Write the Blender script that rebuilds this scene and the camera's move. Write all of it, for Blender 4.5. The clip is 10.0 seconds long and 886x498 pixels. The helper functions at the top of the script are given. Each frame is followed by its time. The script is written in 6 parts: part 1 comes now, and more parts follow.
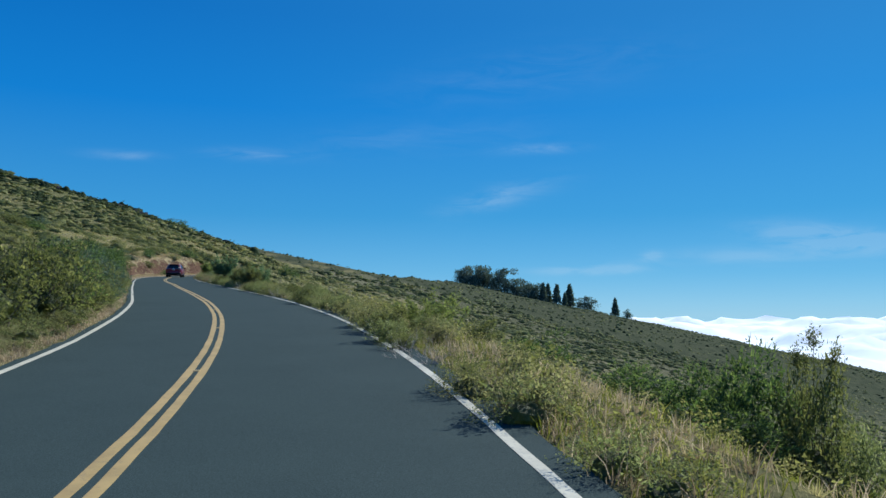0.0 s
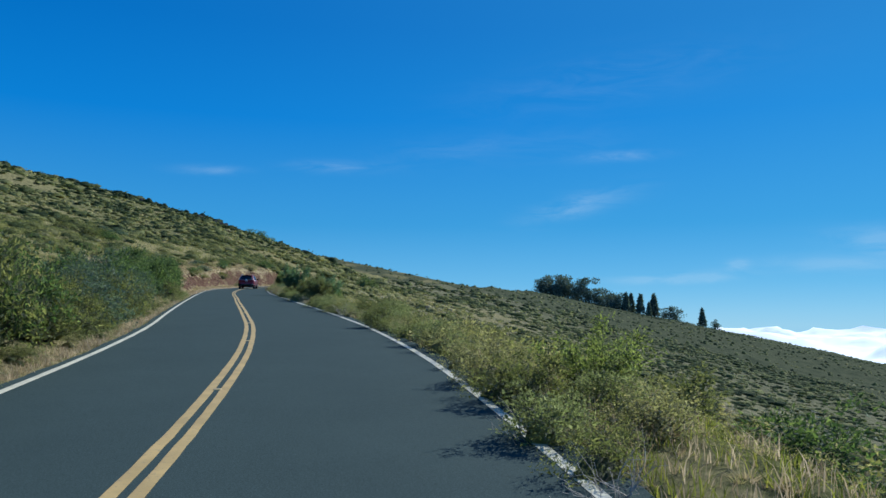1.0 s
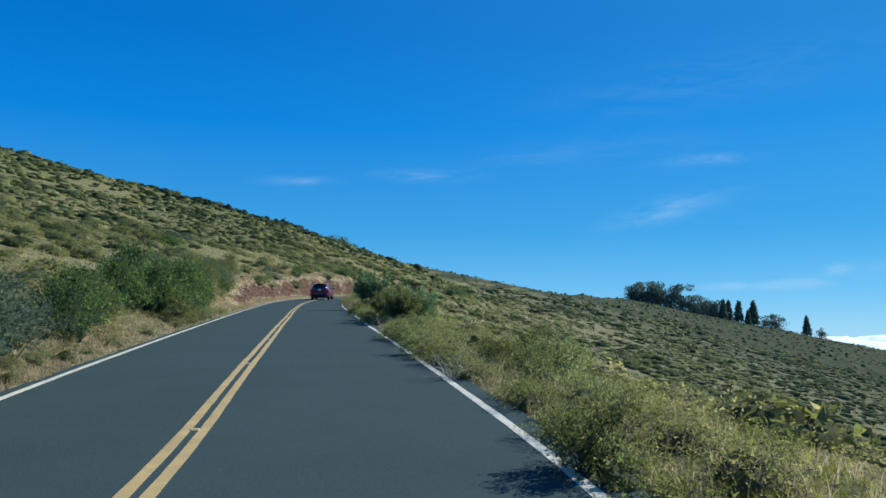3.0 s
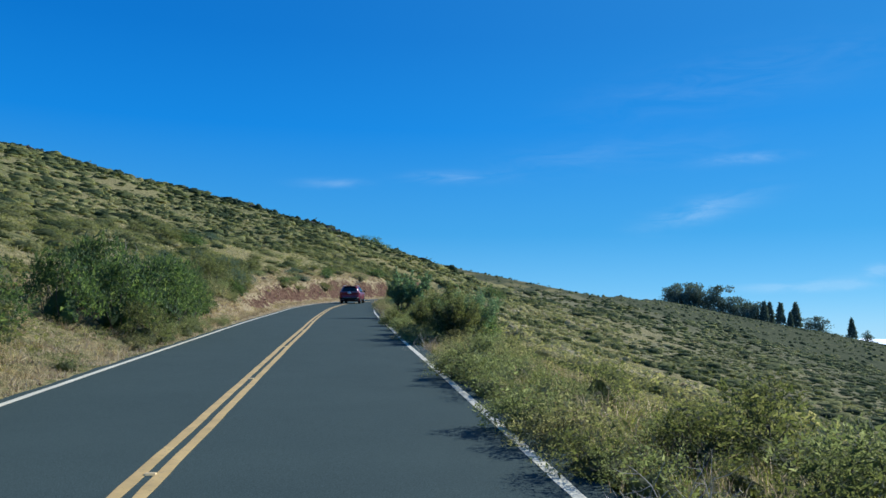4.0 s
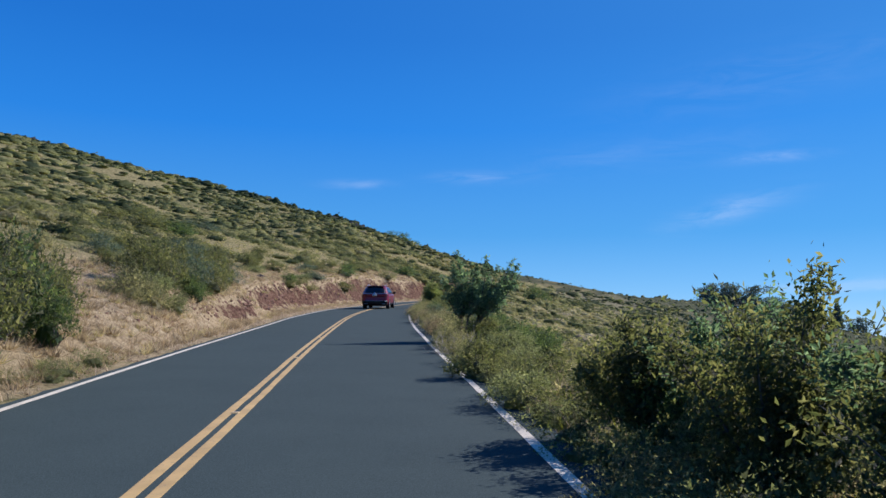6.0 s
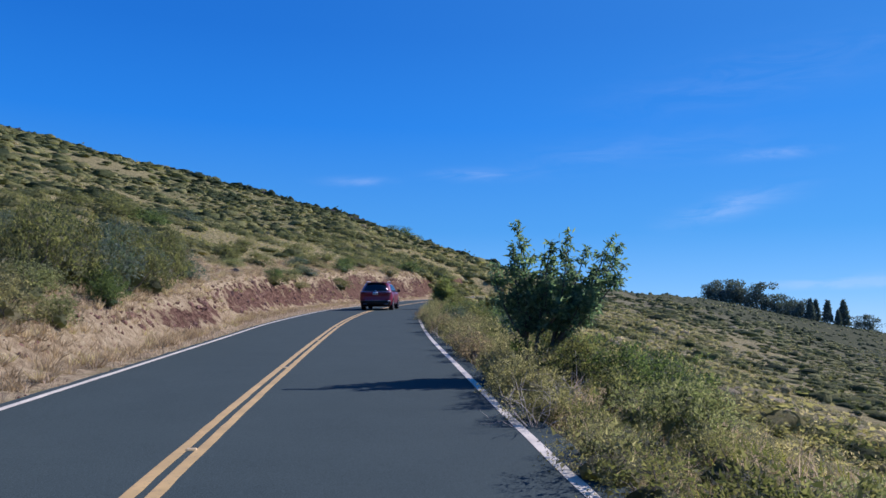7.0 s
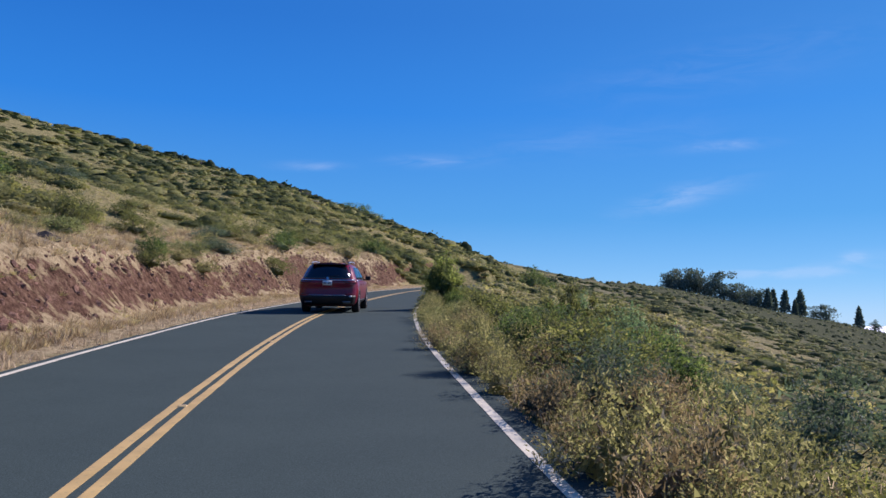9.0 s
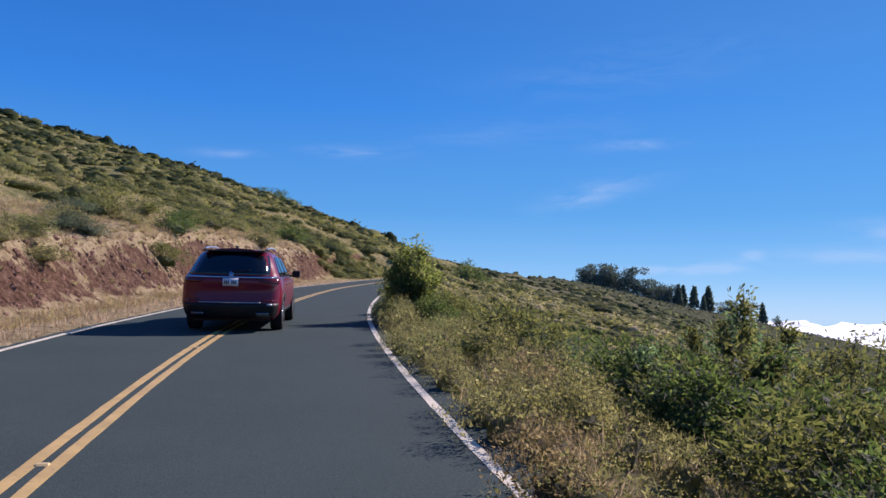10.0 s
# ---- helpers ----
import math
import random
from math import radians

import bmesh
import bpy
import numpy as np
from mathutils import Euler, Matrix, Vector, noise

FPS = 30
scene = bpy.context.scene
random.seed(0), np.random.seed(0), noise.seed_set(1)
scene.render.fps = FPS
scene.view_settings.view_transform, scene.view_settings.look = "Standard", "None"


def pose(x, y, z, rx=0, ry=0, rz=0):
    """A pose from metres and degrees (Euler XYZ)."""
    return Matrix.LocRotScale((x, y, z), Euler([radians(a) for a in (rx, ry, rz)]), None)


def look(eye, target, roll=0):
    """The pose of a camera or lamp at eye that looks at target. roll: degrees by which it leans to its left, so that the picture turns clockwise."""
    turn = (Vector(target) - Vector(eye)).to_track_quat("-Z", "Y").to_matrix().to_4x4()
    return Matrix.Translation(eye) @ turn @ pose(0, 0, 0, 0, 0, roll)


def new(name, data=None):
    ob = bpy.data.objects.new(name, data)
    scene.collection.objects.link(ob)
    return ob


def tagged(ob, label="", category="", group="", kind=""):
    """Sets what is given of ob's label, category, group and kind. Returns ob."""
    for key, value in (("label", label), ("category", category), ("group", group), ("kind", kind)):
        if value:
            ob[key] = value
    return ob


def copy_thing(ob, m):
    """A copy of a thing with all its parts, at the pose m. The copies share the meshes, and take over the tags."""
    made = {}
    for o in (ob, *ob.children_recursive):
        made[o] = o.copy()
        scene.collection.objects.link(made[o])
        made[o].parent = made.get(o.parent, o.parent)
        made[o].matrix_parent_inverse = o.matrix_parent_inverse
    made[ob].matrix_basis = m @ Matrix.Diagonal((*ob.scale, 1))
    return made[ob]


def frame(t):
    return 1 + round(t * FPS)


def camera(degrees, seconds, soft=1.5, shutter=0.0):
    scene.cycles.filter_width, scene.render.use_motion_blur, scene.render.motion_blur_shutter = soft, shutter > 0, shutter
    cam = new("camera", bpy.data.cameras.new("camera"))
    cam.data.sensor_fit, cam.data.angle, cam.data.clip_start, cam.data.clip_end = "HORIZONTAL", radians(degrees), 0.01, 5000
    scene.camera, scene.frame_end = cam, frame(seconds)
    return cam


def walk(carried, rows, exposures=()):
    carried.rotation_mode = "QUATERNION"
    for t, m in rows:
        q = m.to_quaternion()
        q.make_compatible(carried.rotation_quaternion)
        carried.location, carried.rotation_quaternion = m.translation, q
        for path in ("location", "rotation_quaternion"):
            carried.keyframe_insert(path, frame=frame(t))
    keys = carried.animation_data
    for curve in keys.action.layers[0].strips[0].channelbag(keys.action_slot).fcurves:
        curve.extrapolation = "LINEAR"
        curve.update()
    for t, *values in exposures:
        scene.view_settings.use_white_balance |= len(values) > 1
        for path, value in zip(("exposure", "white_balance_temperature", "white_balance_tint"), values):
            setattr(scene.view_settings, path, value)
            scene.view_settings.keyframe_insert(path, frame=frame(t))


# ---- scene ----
cam = camera(58.1, 10.0)
SCALE = 0.77     # metres to one unit of the plan below
METRES, EYE, TILT, LEAN, TURN = 121.0, 1.364, 4.8, 0.0, 0.0
ROWS = [
    (0.0, 0.0003, -0.0001, -0.0014, -0.14, -0.07, -0.08),
    (0.5, -0.0061, 0.0457, -0.0024, 3.28, 0.43, 0.09),
    (1.0, -0.013, 0.0872, -0.0033, 5.46, 0.64, 0.32),
    (1.5, -0.0211, 0.1279, -0.0038, 7.09, 0.76, 0.29),
    (2.0, -0.0307, 0.169, -0.0041, 8.57, 0.93, 0.34),
    (2.5, -0.0421, 0.2107, -0.0053, 10.06, 1.11, 0.59),
    (4.0, -0.0815, 0.3354, -0.0075, 13.81, 1.37, 0.85),
    (4.5, -0.0979, 0.3817, -0.0086, 14.66, 1.5, 0.97),
    (5.0, -0.1155, 0.4288, -0.01, 15.22, 1.55, 0.95),
    (5.5, -0.1338, 0.4765, -0.0112, 15.55, 1.51, 0.91),
    (7.0, -0.1896, 0.624, -0.0148, 15.65, 1.23, 1.03),
    (7.5, -0.2099, 0.678, -0.0161, 15.41, 1.14, 1.0),
    (8.0, -0.2297, 0.732, -0.0178, 14.75, 0.87, 0.89),
    (8.5, -0.2501, 0.7871, -0.0195, 13.71, 0.5, 0.72),
    (9.0, -0.2702, 0.8415, -0.021, 12.41, 0.22, 0.42),
    (9.5, -0.2893, 0.8943, -0.0227, 10.0, -0.07, 0.09),
    (10.0, -0.3085, 0.9483, -0.0233, 6.37, -0.32, -0.56),
]
TONES = [(0.0, 0.08, 5950, 4), (1.0, 0.11, 5830, 3), (2.5, 0.20, 5830, 3), (4.5, 0.34, 6040, 9), (5.5, 0.36, 6250, 18), (7.0, 0.29, 5920, 29), (8.0, 0.34, 6080, 26), (8.5, 0.33, 6120, 27), (9.0, 0.33, 6420, 28), (9.5, 0.38, 6650, 29), (10.0, 0.34, 6620, 32)]
walk(cam, [(t, pose(0, 0, SCALE * EYE, TILT, LEAN, TURN) @ pose(SCALE * METRES * x, SCALE * METRES * y, SCALE * METRES * z, 90 + pitch, roll, yaw)) for t, x, y, z, yaw, pitch, roll in ROWS], TONES)

# ---- world, sun ----
SKY_DEEP = 10.0
SUN_AZ, SUN_EL = radians(44.0), radians(34.0)   # from +y towards +x; above the horizon
SUN_WAY = Vector((math.sin(SUN_AZ) * math.cos(SUN_EL), math.cos(SUN_AZ) * math.cos(SUN_EL), math.sin(SUN_EL)))

world = bpy.data.worlds.new("world")
scene.world = world
world.use_nodes = True
wt = world.node_tree
wt.nodes.clear()


def wnode(kind, **inputs):
    n = wt.nodes.new(kind)
    for k, v in inputs.items():
        n.inputs[k].default_value = v
    return n


def wmath(op, a, b=None):
    n = wt.nodes.new("ShaderNodeMath")
    n.operation = op
    for i, v in enumerate((a, b)):
        if v is None:
            continue
        if isinstance(v, (int, float)):
            n.inputs[i].default_value = v
        else:
            wt.links.new(v, n.inputs[i])
    return n.outputs[0]


sky = wt.nodes.new("ShaderNodeTexSky")
sky.sky_type, sky.sun_disc = "NISHITA", False
sky.sun_elevation, sky.sun_rotation = SUN_EL, SUN_AZ
sky.altitude, sky.air_density, sky.dust_density, sky.ozone_density = 2000, 0.85, 0.0, 4.0
tint = wt.nodes.new("ShaderNodeHueSaturation")
tint.inputs["Hue"].default_value, tint.inputs["Saturation"].default_value, tint.inputs["Value"].default_value = 0.50, 1.5, 1.0
wt.links.new(sky.outputs[0], tint.inputs["Color"])
# thin high cloud: soft streaks round a few directions, broken by noise
coord = wt.nodes.new("ShaderNodeTexCoord")
split = wt.nodes.new("ShaderNodeSeparateXYZ")
wt.links.new(coord.outputs["Generated"], split.inputs[0])
azim = wmath("DIVIDE", split.outputs["X"], wmath("MAXIMUM", split.outputs["Y"], 0.05))
elev = wmath("DIVIDE", split.outputs["Z"], wmath("MAXIMUM", split.outputs["Y"], 0.05))
squash = wt.nodes.new("ShaderNodeMapping")
squash.inputs["Scale"].default_value = (7, 7, 34)
squash.inputs["Rotation"].default_value = (0, radians(-6), 0)
wt.links.new(coord.outputs["Generated"], squash.inputs[0])
wisp = wnode("ShaderNodeTexNoise", Scale=1.6, Detail=8.0, Roughness=0.62, Distortion=0.7)
wt.links.new(squash.outputs[0], wisp.inputs["Vector"])
streak = None
# across, up, half width, half height, lean, strength
for ca, ce, wa, we, lean, strength in (
    (0.075, 0.150, 0.060, 0.013, 0.24, 0.28), (-0.245, 0.203, 0.045, 0.007, -0.05, 0.28), (-0.405, 0.202, 0.040, 0.006, -0.05, 0.22),
    (-0.11, 0.218, 0.085, 0.016, 0.10, 0.06), (0.03, 0.225, 0.10, 0.020, 0.08, 0.05), (0.125, 0.21, 0.045, 0.006, 0.03, 0.26),
    (0.225, 0.058, 0.040, 0.006, 0.02, 0.42), (0.155, 0.055, 0.045, 0.005, 0.02, 0.35), (0.500, 0.095, 0.080, 0.014, -0.10, 0.85),
    (0.265, 0.074, 0.012, 0.006, 0.1, 0.55), (0.40, 0.075, 0.11, 0.010, 0.02, 0.22), (0.12, 0.31, 0.16, 0.03, 0.15, 0.07)):
    da = wmath("SUBTRACT", azim, ca)
    de = wmath("SUBTRACT", wmath("SUBTRACT", elev, ce), wmath("MULTIPLY", da, lean))
    q = wmath("ADD", wmath("POWER", wmath("ABSOLUTE", wmath("DIVIDE", da, wa)), 2.0), wmath("POWER", wmath("ABSOLUTE", wmath("DIVIDE", de, we)), 2.0))
    g = wmath("MULTIPLY", wmath("EXPONENT", wmath("MULTIPLY", q, -1.0)), strength)
    streak = g if streak is None else wmath("ADD", streak, g)
soft = wt.nodes.new("ShaderNodeMapRange")
soft.inputs["From Min"].default_value, soft.inputs["From Max"].default_value = 0.36, 0.66
wt.links.new(wisp.outputs[0], soft.inputs["Value"])
cover = wmath("MINIMUM", wmath("MULTIPLY", streak, soft.outputs[0]), 0.20)
# the deep blue of thin mountain air, by height over the horizon
deep = wt.nodes.new("ShaderNodeValToRGB")
for k, (at, col) in enumerate(((0.0, (0.36, 0.66, 0.90)), (0.05, (0.21, 0.54, 0.85)), (0.122, (0.098, 0.40, 0.775)), (0.25, (0.026, 0.265, 0.765)), (0.354, (0.017, 0.195, 0.64)), (0.6, (0.012, 0.125, 0.48)), (1.0, (0.0, 0.09, 0.4)))):
    e = deep.color_ramp.elements[k] if k < 2 else deep.color_ramp.elements.new(at)
    e.position, e.color = at, (*[SKY_DEEP * c for c in col], 1)
wt.links.new(split.outputs["Z"], deep.inputs[0])
air_mix = wt.nodes.new("ShaderNodeMix")
air_mix.data_type = "RGBA"
air_mix.inputs["Factor"].default_value = 0.8
wt.links.new(tint.outputs[0], air_mix.inputs["A"])
wt.links.new(deep.outputs[0], air_mix.inputs["B"])
# the paler air towards the sun
sunward = wt.nodes.new("ShaderNodeVectorMath")
sunward.operation = "DOT_PRODUCT"
wt.links.new(coord.outputs["Generated"], sunward.inputs[0])
sunward.inputs[1].default_value = SUN_WAY
pale = wmath("MULTIPLY", wmath("POWER", wmath("MAXIMUM", sunward.outputs["Value"], 0.0), 3.0), 0.28)
glow_mix = wt.nodes.new("ShaderNodeMix")
glow_mix.data_type = "RGBA"
wt.links.new(pale, glow_mix.inputs["Factor"])
wt.links.new(air_mix.outputs["Result"], glow_mix.inputs["A"])
glow_mix.inputs["B"].default_value = (1.5, 5.2, 8.4, 1)
cloud_mix = wt.nodes.new("ShaderNodeMix")
cloud_mix.data_type = "RGBA"
wt.links.new(cover, cloud_mix.inputs["Factor"])
wt.links.new(glow_mix.outputs["Result"], cloud_mix.inputs["A"])
cloud_mix.inputs["B"].default_value = (6.5, 8.0, 9.4, 1)
back = wt.nodes.new("ShaderNodeBackground")
back.inputs["Strength"].default_value = 0.081
wt.links.new(cloud_mix.outputs["Result"], back.inputs["Color"])
wt.links.new(back.outputs[0], wt.nodes.new("ShaderNodeOutputWorld").inputs["Surface"])

sun_lamp = new("sun", bpy.data.lights.new("sun", "SUN"))
sun_lamp.data.energy, sun_lamp.data.angle, sun_lamp.data.color = 5.0, radians(0.55), (1.0, 0.96, 0.89)
sun_lamp.matrix_world = look((0, 0, 50), Vector((0, 0, 50)) - SUN_WAY)

# ---- materials ----
class Mat:
    """A node material: Principled, with small helpers to wire it."""

    def __init__(self, name, rough=0.8, metal=0.0, spec=0.5):
        self.m = bpy.data.materials.new(name)
        self.m.use_nodes = True
        self.t = self.m.node_tree
        self.p = self.t.nodes["Principled BSDF"]
        self.p.inputs["Roughness"].default_value, self.p.inputs["Metallic"].default_value = rough, metal
        self.p.inputs["Specular IOR Level"].default_value = spec
        self.place = self.t.nodes.new("ShaderNodeTexCoord").outputs["Object"]

    def node(self, kind, **inputs):
        n = self.t.nodes.new(kind)
        for k, v in inputs.items():
            n.inputs[k].default_value = v
        return n

    def noise(self, scale, detail=4.0, rough=0.55, stretch=None):
        n = self.node("ShaderNodeTexNoise", Scale=scale, Detail=detail, Roughness=rough)
        src = self.place
        if stretch:
            mp = self.node("ShaderNodeMapping", Scale=stretch)
            self.t.links.new(src, mp.inputs[0])
            src = mp.outputs[0]
        self.t.links.new(src, n.inputs["Vector"])
        return n.outputs[0]

    def ramp(self, fac, stops):
        n = self.t.nodes.new("ShaderNodeValToRGB")
        while len(n.color_ramp.elements) < len(stops):
            n.color_ramp.elements.new(0.5)
        for e, (at, col) in zip(n.color_ramp.elements, stops):
            e.position, e.color = at, (*col, 1) if len(col) == 3 else col
        self.t.links.new(fac, n.inputs[0])
        return n.outputs[0]

    def mix(self, fac, a, b, blend="MIX"):
        n = self.t.nodes.new("ShaderNodeMix")
        n.data_type, n.blend_type = "RGBA", blend
        for key, v in (("Factor", fac), ("A", a), ("B", b)):
            if isinstance(v, (int, float)):
                n.inputs[key].default_value = v
            elif isinstance(v, tuple):
                n.inputs[key].default_value = (*v, 1)
            else:
                self.t.links.new(v, n.inputs[key])
        return n.outputs["Result"]

    def span(self, fac, a, b, to_a=0.0, to_b=1.0):
        n = self.t.nodes.new("ShaderNodeMapRange")
        for k, v in (("From Min", a), ("From Max", b), ("To Min", to_a), ("To Max", to_b)):
            n.inputs[k].default_value = v
        self.t.links.new(fac, n.inputs["Value"])
        return n.outputs[0]

    def attr(self, name):
        n = self.t.nodes.new("ShaderNodeAttribute")
        n.attribute_name = name
        return n.outputs["Fac"]

    def island(self):
        return self.t.nodes.new("ShaderNodeNewGeometry").outputs["Random Per Island"]

    def colour(self, v):
        if isinstance(v, tuple):
            self.p.inputs["Base Color"].default_value = (*v, 1)
        else:
            self.t.links.new(v, self.p.inputs["Base Color"])
        self.base = v
        return self

    def bump(self, height, strength=0.3, dist=0.02):
        n = self.node("ShaderNodeBump", Strength=strength, Distance=dist)
        self.t.links.new(height, n.inputs["Height"])
        self.t.links.new(n.outputs[0], self.p.inputs["Normal"])
        return self

    def thin(self, share=0.35, tint=(1.0, 1.0, 0.55)):
        """Lets sunlight through, as leaves and blades do."""
        tr = self.t.nodes.new("ShaderNodeBsdfTranslucent")
        if isinstance(self.base, tuple):
            tr.inputs["Color"].default_value = tuple(a * b * 1.5 for a, b in zip(self.base, tint)) + (1,)
        else:
            self.t.links.new(self.mix(1.0, self.base, tuple(2.0 * c for c in tint), "MULTIPLY"), tr.inputs["Color"])
        ms = self.t.nodes.new("ShaderNodeMixShader")
        ms.inputs[0].default_value = share
        self.t.links.new(self.p.outputs[0], ms.inputs[1])
        self.t.links.new(tr.outputs[0], ms.inputs[2])
        self.t.links.new(ms.outputs[0], self.t.nodes["Material Output"].inputs["Surface"])
        return self


def leaf_material(name, dark, mid, light, share=0.3, tint=(1.0, 1.0, 0.5), rough=0.5):
    m = Mat(name, max(rough, 0.62), 0, 0.18)
    per_leaf = m.ramp(m.island(), [(0.0, dark), (0.55, mid), (1.0, light)])
    patch = m.span(m.noise(1.3, 2), 0.3, 0.7, 0.7, 1.3)
    grey = m.node("ShaderNodeCombineColor")
    for k in ("Red", "Green", "Blue"):
        m.t.links.new(patch, grey.inputs[k])
    m.colour(m.mix(1.0, per_leaf, grey.outputs[0], "MULTIPLY"))
    m.bump(m.noise(11, 6, 0.75), 0.9, 0.12)
    m.thin(share, tint)
    return m.m


asphalt = Mat("asphalt", 0.95, 0, 0.08)
a_grain = asphalt.noise(70, 5, 0.8)
a_blot = asphalt.noise(0.5, 5, 0.6)
asphalt.colour(asphalt.mix(asphalt.span(a_grain, 0.38, 0.68, 0, 0.9), asphalt.ramp(a_blot, [(0.3, (0.023, 0.036, 0.036)), (0.7, (0.034, 0.050, 0.048))]), (0.084, 0.118, 0.110)))
asphalt.bump(a_grain, 0.5, 0.006)
asphalt = asphalt.m


def paint(name, col, worn):
    m = Mat(name, 0.6, 0, 0.4)
    wear = m.span(m.noise(14, 8, 0.7), 0.56, 0.70)
    dirt = m.ramp(m.noise(2.2, 5), [(0.3, tuple(0.72 * c for c in col)), (0.7, col)])
    m.colour(m.mix(wear, dirt, worn))
    m.bump(m.noise(150, 2), 0.3, 0.004)
    return m.m


yellow_paint = paint("yellow_paint", (0.61, 0.41, 0.15), (0.28, 0.21, 0.11))
white_paint = paint("white_paint", (0.76, 0.69, 0.52), (0.25, 0.25, 0.25))

soil = Mat("hillside_ground", 1.0, 0, 0.0)
g_tan = soil.ramp(soil.noise(2.5, 6, 0.65), [(0.3, (0.134, 0.108, 0.052)), (0.5, (0.302, 0.248, 0.121)), (0.68, (0.470, 0.378, 0.213))])
g_olive = soil.ramp(soil.noise(1.1, 6, 0.7), [(0.35, (0.070, 0.082, 0.034)), (0.52, (0.178, 0.172, 0.078)), (0.7, (0.318, 0.282, 0.138))])
g_beige = soil.ramp(soil.noise(3.0, 8, 0.75), [(0.34, (0.185, 0.135, 0.078)), (0.5, (0.352, 0.275, 0.161)), (0.66, (0.507, 0.420, 0.256))])
g_red = soil.ramp(soil.noise(3.5, 7, 0.7), [(0.35, (0.045, 0.027, 0.020)), (0.5, (0.120, 0.068, 0.047)), (0.68, (0.23, 0.150, 0.105))])
g_tan = soil.mix(soil.span(soil.noise(1.9, 9, 0.75), 0.47, 0.60), g_tan, g_olive)
cover_mix = soil.mix(soil.span(soil.noise(0.5, 5, 0.6), 0.56, 0.72), g_olive, g_tan)
g_green = soil.ramp(soil.noise(0.6, 7, 0.7), [(0.3, (0.080, 0.086, 0.054)), (0.5, (0.190, 0.178, 0.106)), (0.75, (0.360, 0.312, 0.200))])
cover_mix = soil.mix(soil.attr("lush"), cover_mix, g_green)
g_far = soil.ramp(soil.noise(0.12, 8, 0.75), [(0.35, (0.048, 0.056, 0.036)), (0.5, (0.080, 0.088, 0.054)), (0.68, (0.133, 0.132, 0.079))])
cover_mix = soil.mix(soil.attr("distant"), cover_mix, g_far)
cover_mix = soil.mix(soil.attr("dry"), cover_mix, g_tan)
cover_mix = soil.mix(soil.attr("bank"), cover_mix, g_beige)
patchy = soil.node("ShaderNodeMath")
patchy.operation = "ADD"
soil.t.links.new(soil.attr("bare"), patchy.inputs[0])
soil.t.links.new(soil.span(soil.noise(1.5, 7, 0.72), 0.3, 0.7, -0.72, 0.36), patchy.inputs[1])
soil.colour(soil.mix(soil.span(patchy.outputs[0], 0.40, 0.62), cover_mix, g_red))
soil.bump(soil.noise(5, 8, 0.7), 0.8, 0.2)
soil = soil.m

leaf_dark = leaf_material("dark_green_leaves", (0.035, 0.062, 0.032), (0.081, 0.13, 0.057), (0.203, 0.257, 0.121), 0.40, (1, 1, 0.5))
leaf_mid = leaf_material("green_leaves", (0.066, 0.082, 0.041), (0.125, 0.141, 0.071), (0.226, 0.222, 0.128), 0.45, (1, 1, 0.5))
leaf_lime = leaf_material("yellow_green_leaves", (0.094, 0.114, 0.046), (0.168, 0.186, 0.088), (0.275, 0.284, 0.158), 0.46, (0.97, 1, 0.68))
leaf_grey = leaf_material("grey_green_leaves", (0.065, 0.098, 0.065), (0.124, 0.163, 0.111), (0.208, 0.247, 0.169), 0.25, (0.9, 1.0, 0.7))
leaf_olive = leaf_material("olive_leaves", (0.096, 0.098, 0.048), (0.206, 0.202, 0.098), (0.348, 0.322, 0.188), 0.45, (1, 1, 0.68))
leaf_brown = leaf_material("withered_leaves", (0.120, 0.098, 0.058), (0.240, 0.200, 0.118), (0.400, 0.335, 0.205), 0.35, (1, 0.92, 0.7))
leaf_bright = leaf_material("bright_green_leaves", (0.099, 0.132, 0.052), (0.171, 0.207, 0.085), (0.261, 0.29, 0.142), 0.48, (1, 1, 0.5))
straw = leaf_material("dry_grass_blades", (0.250, 0.194, 0.128), (0.410, 0.330, 0.235), (0.570, 0.475, 0.367), 0.35, (1, 0.95, 0.8), 0.7)
bunch_grass = Mat("bunch_grass", 0.9, 0, 0.05)
b_col = bunch_grass.ramp(bunch_grass.attr("shade"), [(0.0, (0.205, 0.155, 0.095)), (0.45, (0.352, 0.280, 0.168)), (0.8, (0.488, 0.405, 0.247)), (1.0, (0.449, 0.400, 0.181))])
b_var = bunch_grass.ramp(bunch_grass.island(), [(0.0, (0.7, 0.7, 0.7)), (1.0, (1.25, 1.25, 1.25))])
bunch_grass.colour(bunch_grass.mix(1.0, b_col, b_var, "MULTIPLY"))
bunch_grass.thin(0.3, (1, 0.95, 0.8))
bunch_grass = bunch_grass.m
leaf_tree = leaf_material("tree_leaves", (0.07, 0.113, 0.066), (0.146, 0.207, 0.118), (0.275, 0.333, 0.210), 0.40, (0.85, 1, 0.65))
green_blade = leaf_material("green_grass_blades", (0.08, 0.10, 0.025), (0.15, 0.17, 0.04), (0.28, 0.26, 0.08), 0.4, (1, 1, 0.5), 0.6)

bark = Mat("bark", 0.9, 0, 0.3)
bark.colour(bark.ramp(bark.noise(9, 6, 0.7, (1, 1, 0.25)), [(0.3, (0.06, 0.048, 0.036)), (0.7, (0.16, 0.135, 0.105))]))
bark.bump(bark.noise(40, 5, 0.6, (1, 1, 0.2)), 0.6, 0.01)
bark = bark.m

